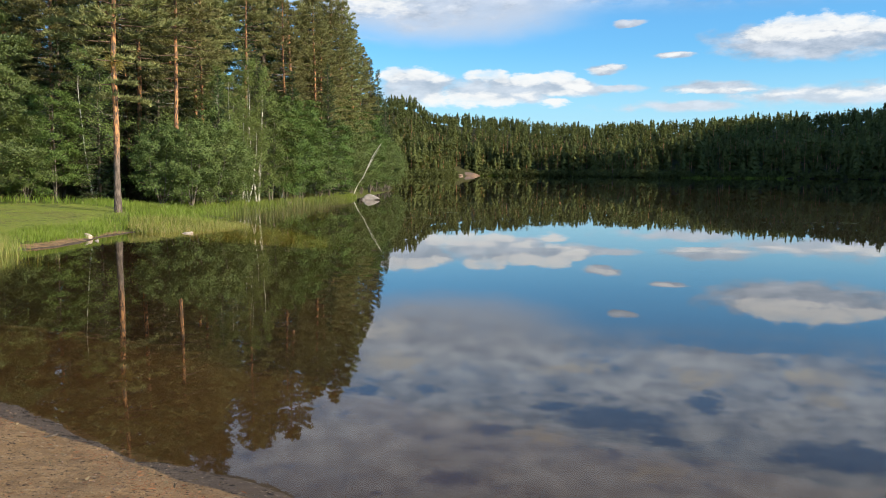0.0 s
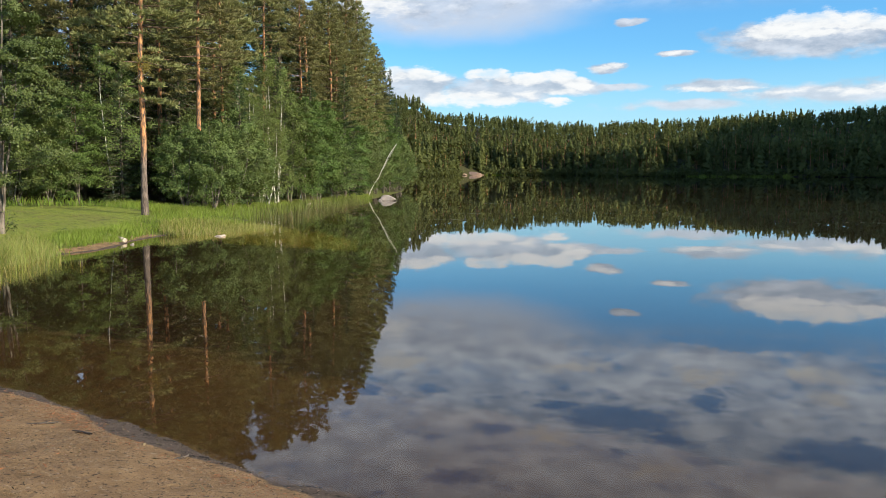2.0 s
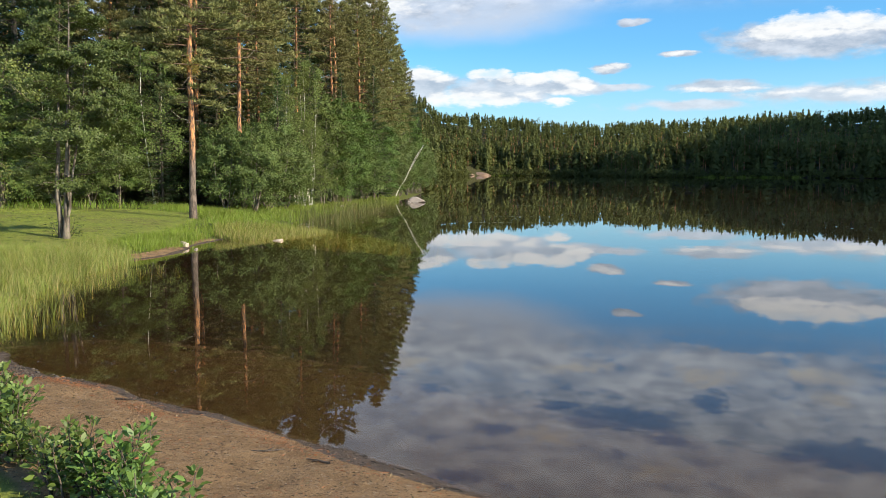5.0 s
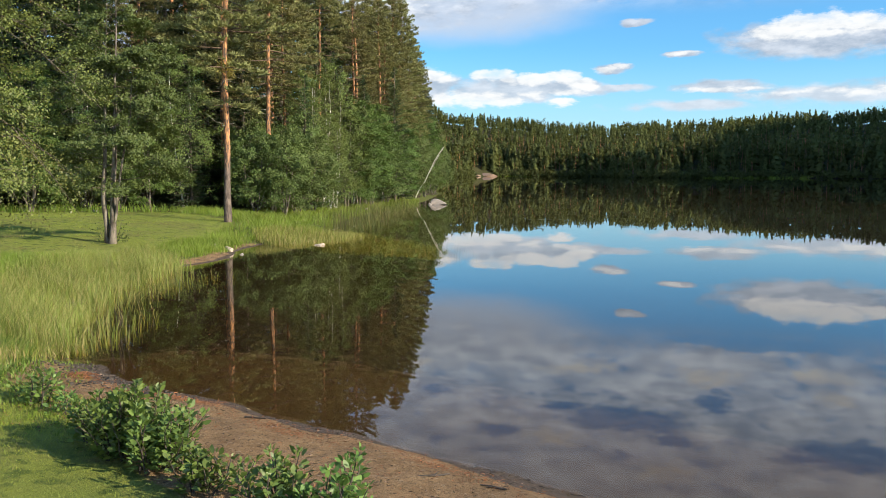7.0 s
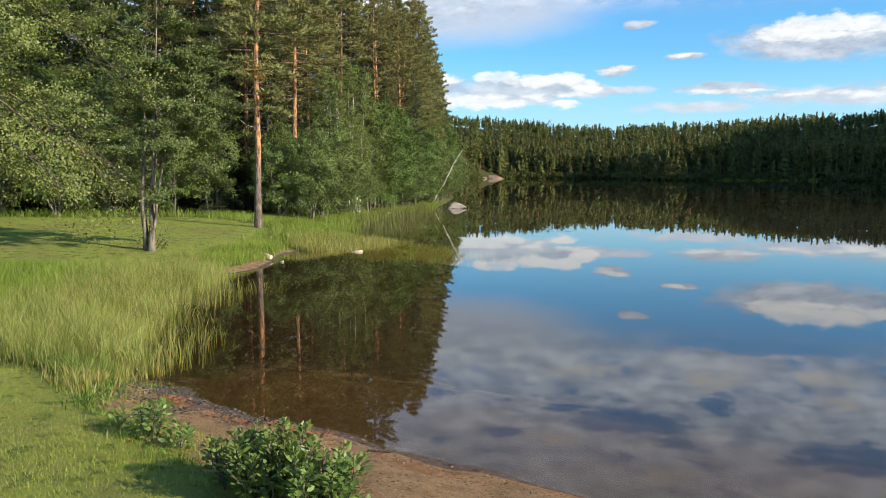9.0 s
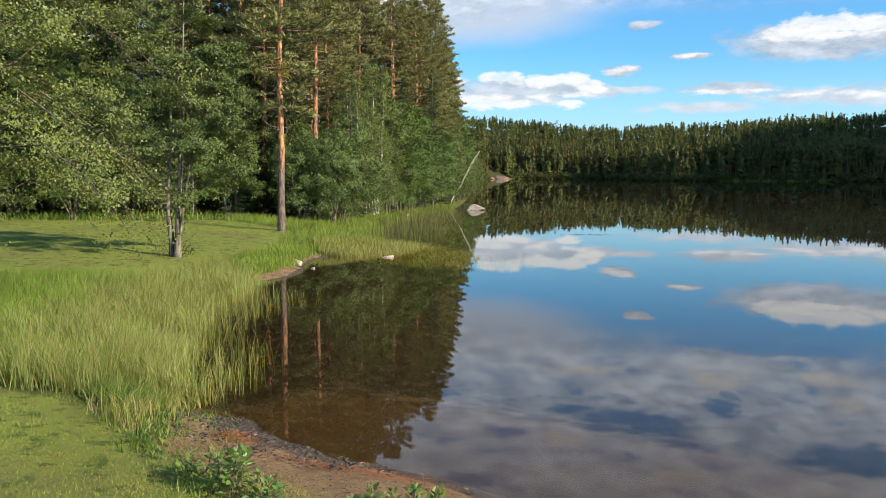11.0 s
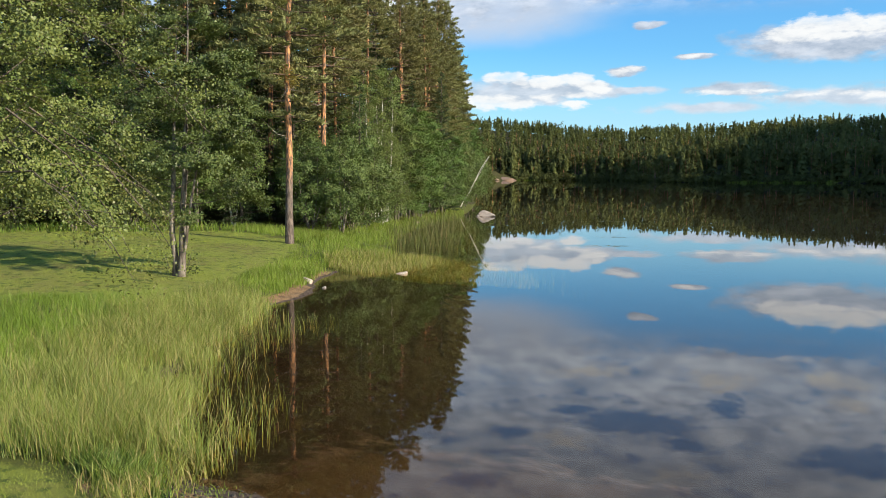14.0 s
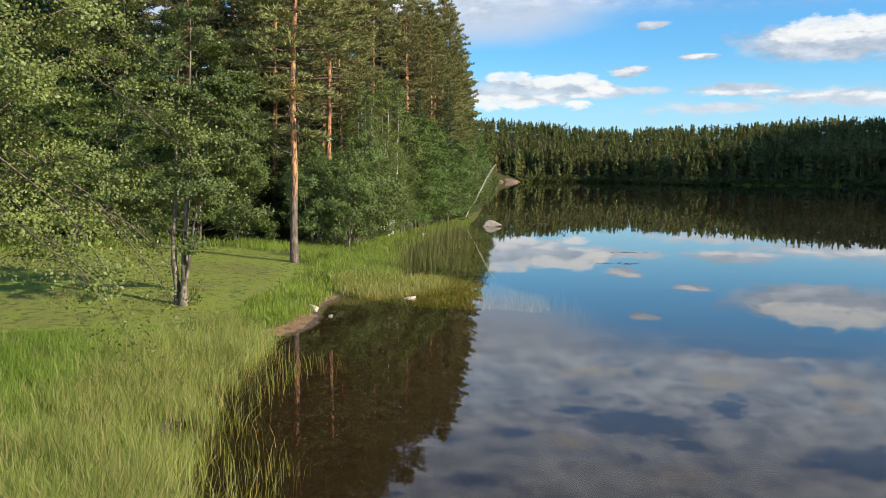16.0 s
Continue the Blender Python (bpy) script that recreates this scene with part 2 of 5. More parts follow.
M_SEDGE = leaf_material("sedge_blades", (.060, .094, .018), (.262, .310, .072), .3, .5, .35, .7, "", (.28, (.38, .32, .135)), .1)
M_GRASS = leaf_material("grass_blades", (.052, .102, .013), (.212, .305, .046), .35, .5, .35, .45, "", (.07, (.30, .27, .11)), .12)
M_HERB = leaf_material("herb_leaves", (.032, .068, .010), (.150, .210, .036), .25, .5, .35, 2.5, "", None, .1)
M_LAWN = leaf_material("lawn_blades", (.150, .205, .030), (.315, .365, .068), .35, .55, .3, 1.5, "", (.06, (.36, .31, .14)), .1)
M_REED = leaf_material("reed_blades", (.034, .056, .014), (.120, .150, .042), .25, .5, .3, .7, "", (.12, (.24, .20, .09)), .1)
M_LITTER = leaf_material("dry_litter", (.07, .034, .016), (.42, .19, .08), .05, .8, .2, 3)
M_DEBRIS = leaf_material("beach_debris", (.026, .018, .011), (.17, .125, .080), .03, .85, .15, 3, "", None, .1)
M_PINEBARK = bark_material("pine_bark", (.20, .155, .130), (.60, .285, .115), 2.4, 4.2)
M_PINELIMB = bark_material("pine_limb_bark", (.15, .11, .08), (.25, .165, .11), 3, 9)
M_ALDERBARK = bark_material("alder_bark", (.19, .155, .125), (.27, .24, .205), .1, 1.6, 5.0)
M_BIRCHBARK = bark_material("birch_bark", (.40, .38, .34), (.72, .70, .65), .1, 1.2, 9, (.06, .05, .045))
M_TWIG = bark_material("twig_bark", (.12, .095, .075), (.20, .165, .13), 0, 4)
M_DEAD = bark_material("dead_wood", (.30, .27, .23), (.42, .39, .35), 0, 3)


def stone_material(name, a, b_, spots):
    m, nt, b, out = material(name)
    tc = nt.nodes.new("ShaderNodeTexCoord")
    n = noise_tex(nt, tc.outputs["Object"], 3.0, 6, .65)
    f = noise_tex(nt, tc.outputs["Object"], 22.0, 4, .7)
    col = mix_col(nt, ramp01(nt, n, .35, .65), a, b_)
    col = mix_col(nt, ramp01(nt, f, .55, .7), col, spots)
    nt.links.new(col, b.inputs["Base Color"])
    b.inputs["Roughness"].default_value = .85
    bump(nt, b, math_node(nt, "ADD", n, math_node(nt, "MULTIPLY", f, .3)), .08)
    return m


M_STONE = stone_material("pale_stone", (.42, .34, .27), (.52, .44, .36), (.28, .23, .19))
M_ROCK = stone_material("lake_rock", (.40, .35, .31), (.30, .27, .25), (.20, .18, .17))
M_CLOD = stone_material("mud_clod", (.055, .044, .036), (.10, .082, .066), (.03, .025, .02))
M_REDROCK = stone_material("red_outcrop", (.34, .22, .16), (.24, .18, .14), (.16, .12, .10))


def ground_material():
    """Sand, wet mud, lawn, meadow and forest floor in one sheet, by painted masks with ragged borders."""
    m, nt, b, out = material("ground")
    pos = position(nt)

    def mask(name):
        a = nt.nodes.new("ShaderNodeAttribute")
        a.attribute_name = name
        wob = math_node(nt, "MULTIPLY", math_node(nt, "SUBTRACT", noise_tex(nt, pos, 2.2, 6, .65), .5), .9)
        return ramp01(nt, math_node(nt, "ADD", a.outputs["Fac"], wob), .38, .62)

    fine = noise_tex(nt, pos, 80, 4, .75)
    mid = noise_tex(nt, pos, 4.0, 6, .6)
    big = noise_tex(nt, pos, .45, 5, .6)
    meadow = mix_col(nt, mid, (.070, .095, .018), (.140, .150, .035))
    lawn = mix_col(nt, ramp01(nt, fine, .3, .7), (.155, .210, .030), (.280, .320, .060))
    lawn = mix_col(nt, math_node(nt, "MULTIPLY", ramp01(nt, big, .42, .68), .75), lawn, (.205, .195, .060))
    lawn = mix_col(nt, math_node(nt, "MULTIPLY", ramp01(nt, mid, .50, .64), .75), lawn, (.055, .095, .016))
    lawn = mix_col(nt, math_node(nt, "MULTIPLY", ramp01(nt, noise_tex(nt, pos, 1.4, 5, .6), .58, .70), .5), lawn, (.175, .130, .060))
    forest = mix_col(nt, mid, (.030, .030, .012), (.075, .075, .025))
    sand = mix_col(nt, ramp01(nt, mid, .3, .7), (.235, .145, .070), (.350, .228, .118))
    sand = mix_col(nt, ramp01(nt, fine, .56, .72), sand, (.40, .275, .165))
    sand = mix_col(nt, ramp01(nt, fine, .42, .30), sand, (.07, .046, .03))
    sand = mix_col(nt, ramp01(nt, noise_tex(nt, pos, 24, 5, .7), .56, .64), sand, (.055, .037, .024))
    sand = mix_col(nt, ramp01(nt, noise_tex(nt, vec_node(nt, "ADD", pos, (5.3, 2.1, 0)), 17, 4, .75), .58, .66), sand, (.36, .265, .17))
    sand = mix_col(nt, math_node(nt, "MULTIPLY", ramp01(nt, noise_tex(nt, pos, 11, 5, .65), .40, .32), .7), sand, (.30, .215, .145))
    mud = mix_col(nt, mid, (.080, .058, .044), (.140, .106, .082))
    mud = mix_col(nt, ramp01(nt, noise_tex(nt, pos, 9.0, 5, .7), .54, .62), mud, (.026, .020, .015))
    mud = mix_col(nt, ramp01(nt, noise_tex(nt, pos, 21.0, 4, .75), .58, .66), mud, (.22, .17, .125))
    # bed colours include the light lost in brown water, darkest where deep
    bed_sand = mix_col(nt, mid, (.050, .032, .015), (.074, .048, .023))
    bed = mix_col(nt, mid, (.012, .0068, .0028), (.018, .010, .004))
    col = mix_col(nt, mask("lawn"), meadow, lawn)
    col = mix_col(nt, mask("forest"), col, forest)
    col = mix_col(nt, mask("sand"), col, sand)
    col = mix_col(nt, mask("mud"), col, mud)
    col = mix_col(nt, mask("shallow"), col, bed_sand)
    col = mix_col(nt, mask("deep"), col, bed)
    nt.links.new(col, b.inputs["Base Color"])
    b.inputs["Roughness"].default_value = .9
    b.inputs["Specular IOR Level"].default_value = .25
    bump(nt, b, math_node(nt, "ADD", math_node(nt, "MULTIPLY", fine, .35), math_node(nt, "ADD", math_node(nt, "MULTIPLY", mid, 1.2), math_node(nt, "MULTIPLY", noise_tex(nt, pos, 15, 4, .7), .6))), .075)
    return m


def water_material():
    m, nt, b, out = material("lake_water")
    nt.nodes.remove(b)
    pos = vec_node(nt, "MULTIPLY", position(nt), (.55, 1.0, 1.0))
    small = noise_tex(nt, pos, 1.1, 1, .4)
    swell = noise_tex(nt, pos, .35, 2, .5)
    calm = ramp01(nt, noise_tex(nt, position(nt), .045, 3, .5), .3, .75)
    h = math_node(nt, "ADD", math_node(nt, "MULTIPLY", math_node(nt, "MULTIPLY", small, calm), .3), swell)
    bm_ = nt.nodes.new("ShaderNodeBump")
    bm_.inputs["Distance"].default_value = .0018
    nt.links.new(h, bm_.inputs["Height"])
    fr = nt.nodes.new("ShaderNodeLayerWeight")
    fr.inputs["Blend"].default_value = .5
    nt.links.new(bm_.outputs[0], fr.inputs["Normal"])
    mirror = math_node(nt, "ADD", math_node(nt, "MULTIPLY", math_node(nt, "POWER", fr.outputs["Facing"], 5.7), .98), .02)
    tr = nt.nodes.new("ShaderNodeBsdfTransparent")
    tr.inputs[0].default_value = (.90, .76, .55, 1)
    gl = nt.nodes.new("ShaderNodeBsdfGlossy")
    gl.inputs["Roughness"].default_value = 0.0
    gl.inputs["Color"].default_value = (1, 1, 1, 1)
    nt.links.new(bm_.outputs[0], gl.inputs["Normal"])
    mx = nt.nodes.new("ShaderNodeMixShader")
    nt.links.new(mirror, mx.inputs[0])
    nt.links.new(tr.outputs[0], mx.inputs[1])
    nt.links.new(gl.outputs[0], mx.inputs[2])
    nt.links.new(mx.outputs[0], out.inputs[0])
    return m


M_GROUND, M_WATER = ground_material(), water_material()

# ---- mesh helpers ----


def mesh_of(name, verts, faces, mat, smooth=False):
    """A mesh from arrays: verts (n, 3), faces a list of index arrays (m, 3), (m, 4) or wider."""
    me = bpy.data.meshes.new(name)
    faces = [np.asarray(f, dtype=np.int64) for f in faces if len(f)]
    sizes = np.concatenate([np.full(len(f), f.shape[1]) for f in faces])
    loops = np.concatenate([f.ravel() for f in faces])
    me.vertices.add(len(verts))
    me.vertices.foreach_set("co", np.asarray(verts, dtype=np.float32).ravel())
    me.loops.add(len(loops))
    me.loops.foreach_set("vertex_index", loops.astype(np.int32))
    me.polygons.add(len(sizes))
    me.polygons.foreach_set("loop_start", np.concatenate([[0], np.cumsum(sizes)[:-1]]).astype(np.int32))
    me.polygons.foreach_set("loop_total", sizes.astype(np.int32))
    me.update(calc_edges=True)
    if smooth:
        me.polygons.foreach_set("use_smooth", np.ones(len(sizes), dtype=bool))
    me.materials.append(mat)
    return me


def part(name, me, parent, label="", kind=""):
    ob = new(name, me)
    ob.parent = parent
    return tagged(ob, label, kind=kind)


def unit(v):
    return v / np.maximum(np.linalg.norm(v, axis=-1, keepdims=True), 1e-9)


class Tubes:
    """Collects tapered tubes (trunks, limbs, twigs) into one mesh."""

    def __init__(self):
        self.v, self.f, self.n = [], [], 0

    def add(self, pts, radii, sides=5):
        pts = np.asarray(pts, float)
        k = len(pts)
        t = unit(np.gradient(pts, axis=0))
        ref = np.array([0.0, 0, 1]) if abs(t[0, 2]) < .9 else np.array([1.0, 0, 0])
        a = unit(np.cross(t, ref))
        b = np.cross(t, a)
        ang = np.arange(sides) * 2 * np.pi / sides
        ring = np.cos(ang)[None, :, None] * a[:, None] + np.sin(ang)[None, :, None] * b[:, None]
        self.v.append((pts[:, None] + ring * np.asarray(radii, float)[:, None, None]).reshape(-1, 3))
        i = np.arange((k - 1) * sides).reshape(k - 1, sides) + self.n
        j = np.roll(i, -1, axis=1)
        self.f.append(np.stack([i, j, j + sides, i + sides], -1).reshape(-1, 4))
        self.n += k * sides

    def mesh(self, name, mat):
        return mesh_of(name, np.concatenate(self.v), [np.concatenate(self.f)], mat, True)


def leaf_quads(rng, centre, axis, normal, length, width, ovate=False):
    """Leaves at centre, pointing along axis; rhombs, or six-cornered ovate blades with a raised rim."""
    side = unit(np.cross(axis, normal))
    up = unit(np.cross(side, axis))
    L, W = length[:, None], width[:, None]
    if not ovate:
        v = np.stack([centre, centre + axis * L * .45 + side * W * .5 + up * W * .12, centre + axis * L, centre + axis * L * .45 - side * W * .5 + up * W * .12], 1)
        k = 4
    else:
        v = np.stack([centre, centre + axis * L * .3 + side * W * .45 + up * W * .1, centre + axis * L * .68 + side * W * .42 + up * W * .08,
                      centre + axis * L - up * L * .12, centre + axis * L * .68 - side * W * .42 + up * W * .08, centre + axis * L * .3 - side * W * .45 + up * W * .1], 1)
        k = 6
    return v.reshape(-1, 3), np.arange(len(centre) * k).reshape(-1, k)


def rand_dirs(rng, n, up=0.0):
    d = rng.normal(size=(n, 3))
    d[:, 2] += up
    return unit(d)


def lumps(rng, n, size):
    """A cheap smooth 3D noise: sum of a few random waves."""
    k = rng.normal(size=(n, 3)) / size
    ph = rng.uniform(0, 6.28, n)
    return lambda p: np.sin(p @ k.T + ph).sum(1) / math.sqrt(n)


# ---- the lie of the land ----
# the lake's outline, from the near beach along the shore and round
SHORE = [(14, -1.5), (8, .6), (4, 2.4), (1.2, 4.0), (-1.13, 5.5), (-2.66, 6.53), (-4.35, 7.9), (-5.55, 8.73), (-6.8, 9.7), (-7.75, 10.25), (-8.5, 10.7), (-8.85, 11.0), (-8.93, 11.2), (-9.0, 11.4),
         (-9.25, 11.6), (-9.7, 11.85), (-10.6, 12.4), (-11.1, 14), (-11.7, 17), (-12, 20), (-11.7, 22.4), (-11.1, 23.6), (-10.9, 24.6), (-11.15, 27), (-10.9, 29.7), (-9.9, 30.6),
         (-9.6, 33), (-9.9, 36.5), (-10.3, 40), (-10.35, 44), (-10.0, 49), (-9.4, 54), (-8.4, 58.5), (-7.3, 63), (-6.7, 67), (-6.2, 75), (-5.6, 90), (-6.5, 108), (-14, 140), (-30, 180), (-36, 225), (-22, 262), (-6, 282),
         (6, 336), (20, 348), (40, 345), (58, 330), (58, 292), (70, 276), (110, 270), (140, 235), (165, 180), (178, 110), (170, 30), (130, -30), (60, -30), (30, -8)]


def shore_distance(x, y):
    """Metres from the waterline, positive on land."""
    p = np.stack([np.ravel(x), np.ravel(y)], 1).astype(float)
    a = np.array(SHORE, float)
    b = np.roll(a, -1, axis=0)
    best = np.full(len(p), 1e9)
    inside = np.zeros(len(p), bool)
    for (ax, ay), (bx, by) in zip(a, b):
        dx, dy = bx - ax, by - ay
        t = np.clip(((p[:, 0] - ax) * dx + (p[:, 1] - ay) * dy) / (dx * dx + dy * dy), 0, 1)
        best = np.minimum(best, np.hypot(p[:, 0] - ax - t * dx, p[:, 1] - ay - t * dy))
        if ay != by:
            cross = ((ay > p[:, 1]) != (by > p[:, 1])) & (p[:, 0] < ax + (p[:, 1] - ay) / dy * dx)
            inside ^= cross
    return np.where(inside, -best, best).reshape(np.shape(x))


def smooth01(v, lo, hi):
    t = np.clip((v - lo) / (hi - lo), 0, 1)
    return t * t * (3 - 2 * t)


def waves2(x, y, s, seed):
    r = np.random.RandomState(seed)
    z = np.zeros(np.shape(x))
    for _ in range(7):
        a, ph, k = r.uniform(0, 6.28), r.uniform(0, 6.28), r.uniform(.5, 1.8) / s
        z += np.sin((x * math.cos(a) + y * math.sin(a)) * k + ph)
    return z / 7 ** .5


# bearings 36 to 80: unseen high hill, added to shade the right far shore
RIDGE_AZ = [-40, -8, -2.5, .6, 4.4, 8.2, 10.2, 11.3, 13.8, 17.4, 20.8, 24.1, 27.8, 31, 36, 46, 58, 80, 100, 115]
RIDGE_Z = [30, 31, 30, 27, 23, 19, 18, 19, 19.5, 20.5, 22, 21.5, 23, 30, 55, 77, 99, 99, 28, 8]


def ground_z(x, y):
    x, y = np.asarray(x, float), np.asarray(y, float)
    d = shore_distance(x, y)
    d = d + (.085 * waves2(x, y, .45, 9) + .035 * waves2(x, y, .13, 19)) * smooth01(np.hypot(x + 5, y - 10), 30, 10)
    land = .42 * (1 - np.exp(-np.maximum(d, 0) / 2.0)) + .025 * np.clip(d, 0, 12)
    land = land + .09 * np.clip(d - 7, 0, 60) * smooth01(y, 36, 60) * smooth01(-x, 8, 16)
    az = np.degrees(np.arctan2(x, y))
    far = smooth01(np.hypot(x, y), 120, 200)
    land = land + far * np.interp(az, RIDGE_AZ, RIDGE_Z) * np.clip((d - 2) / 95, 0, 1) ** .75 * (1 + .12 * waves2(x, y, 40, 3))
    land = land + .02 * waves2(x, y, 1.3, 5) * smooth01(d, .3, 2) + .012 * waves2(x, y, .2, 6) * smooth01(d, -.2, .5)
    bed = -np.minimum(.13 * -d + .004 * d * d, 2.6)
    return np.where(d > 0, np.maximum(land, .004), np.minimum(bed, -.004))


def zat(x, y):
    return float(ground_z(np.array([x]), np.array([y]))[0])


def in_poly(x, y, poly):
    inside = np.zeros(len(x), bool)
    for (ax, ay), (bx, by) in zip(poly, poly[1:] + poly[:1]):
        if ay != by:
            inside ^= ((ay > y) != (by > y)) & (x < ax + (y - ay) / (by - ay) * (bx - ax))
    return inside


def poly_mask(x, y, poly, soft):
    """1 inside, 0 outside, with a soft border."""
    best = np.full(len(x), 1e9)
    for (ax, ay), (bx, by) in zip(poly, poly[1:] + poly[:1]):
        dx, dy = bx - ax, by - ay
        t = np.clip(((x - ax) * dx + (y - ay) * dy) / (dx * dx + dy * dy), 0, 1)
        best = np.minimum(best, np.hypot(x - ax - t * dx, y - ay - t * dy))
    return np.clip(.5 + np.where(in_poly(x, y, poly), best, -best) / soft, 0, 1)


# mown lawn near the beach, and the one round the alder
LAWN_NEAR = [(-30, 10), (-16, 11.2), (-12.2, 11.9), (-10.8, 11.3), (-9.6, 10.2), (-8.6, 8.9), (-7.6, 7.75), (-6.9, 6.9), (-6.05, 5.95), (-5.1, 5.0), (-4, 3.4), (-2, 1.8), (2, -1), (8, -6), (-30, -30)]
LAWN_FAR = [(-34, 20), (-17, 20.5), (-14.2, 22.2), (-12.4, 24.4), (-12.2, 28), (-12.6, 33), (-13.6, 36), (-17, 39), (-21, 37.5), (-34, 35)]
SEDGE = [(-10.5, 12.2), (-11.0, 11.7), (-13, 12.3), (-18, 13), (-27, 15), (-27, 21), (-17, 20.6), (-14.2, 22), (-12.4, 23.4), (-11.8, 22.2), (-11.1, 20.5), (-10.9, 17.4), (-10.5, 15.3), (-9.95, 13.9), (-9.6, 12.9), (-9.6, 12.3), (-9.9, 12.2)]


def build_ground():
    def axis(parts):
        out = []
        for a, b, s in parts:
            out.append(np.arange(a, b, s))
        return np.concatenate(out)
    xs = axis([(-2400, -300, 300), (-300, -60, 20), (-60, -24, 3), (-24, -14, .5), (-14, -10.4, .16), (-10.4, -1, .085), (-1, 1, .14), (1, 14, .9), (14, 60, 3), (60, 200, 5), (200, 320, 10), (320, 2401, 260)])
    ys = axis([(-2400, -300, 300), (-300, -20, 28), (-20, 3, 1.5), (3, 5, .14), (5, 12.6, .085), (12.6, 14, .14), (14, 34, .4), (34, 100, 1.6), (100, 240, 7), (240, 360, 3), (360, 480, 8), (480, 3001, 280)])
    X, Y = np.meshgrid(xs, ys)
    x, y = X.ravel(), Y.ravel()
    z = ground_z(x, y)
    d = shore_distance(x, y)
    nx, ny = len(xs), len(ys)
    i = (np.arange(ny - 1)[:, None] * nx + np.arange(nx - 1)[None]).ravel()
    me = mesh_of("ground", np.stack([x, y, z], 1), [np.stack([i, i + 1, i + nx + 1, i + nx], 1)], M_GROUND, True)
    lawn = np.maximum(poly_mask(x, y, LAWN_NEAR, .5), poly_mask(x, y, LAWN_FAR, 1.0))
    beach = (y < 11.9) & (x < 40)
    bank = smooth01(d, .75, .3) * smooth01(y, 21.5, 22.6) * smooth01(y, 30, 28)
    masks = {
        "lawn": lawn,
        "forest": np.maximum(smooth01(d, 3.5, 6) * np.maximum(smooth01(y, 37, 41), smooth01(-x, 26, 32)), smooth01(y, 75, 90) * smooth01(d + .4 * waves2(x, y, 9, 8), -.4, .5)),
        "sand": np.maximum(np.where(beach, 1 - lawn, 0) * smooth01(x, -11.2, -10.4), bank),
        "mud": np.maximum(bank * .44, np.where(beach, smooth01(d + .09 * waves2(x, y, .3, 29), .34 + .3 * smooth01(-x, 7.6, 8.4), .1), smooth01(d, .16, .04) * smooth01(y, 60, 40))),
        "shallow": smooth01(d, .02, -.12) * np.maximum(smooth01(y, 19, 9) * smooth01(x, -11, -8), .0),
        "deep": np.maximum(smooth01(d, -.8, -7.0), smooth01(d, .05, -.2) * (1 - smooth01(y, 19, 9) * smooth01(x, -11, -8))),
    }
    for name, values in masks.items():
        me.attributes.new(name, "FLOAT", "POINT").data.foreach_set("value", values.astype(np.float32))
    tagged(new("ground", me), "sandy beach, mown lawn and wooded shore round a lake", "ground", kind="structure")


build_ground()
water = new("water", mesh_of("water", [(-60, -35, 0), (200, -35, 0), (200, 360, 0), (-60, 360, 0)], [[(0, 1, 2, 3)]], M_WATER))
tagged(water, "calm brown lake water mirroring clouds and forest", "water", kind="structure")

# ---- trees ----


def bent_line(rng, base, top, k, wobble):
    t = np.linspace(0, 1, k)[:, None]
    p = np.asarray(base, float) * (1 - t) + np.asarray(top, float) * t
    w = np.cumsum(rng.normal(size=(k, 3)) * wobble, axis=0)
    w -= t * w[-1]
    w[:, 2] = 0
    return p + w


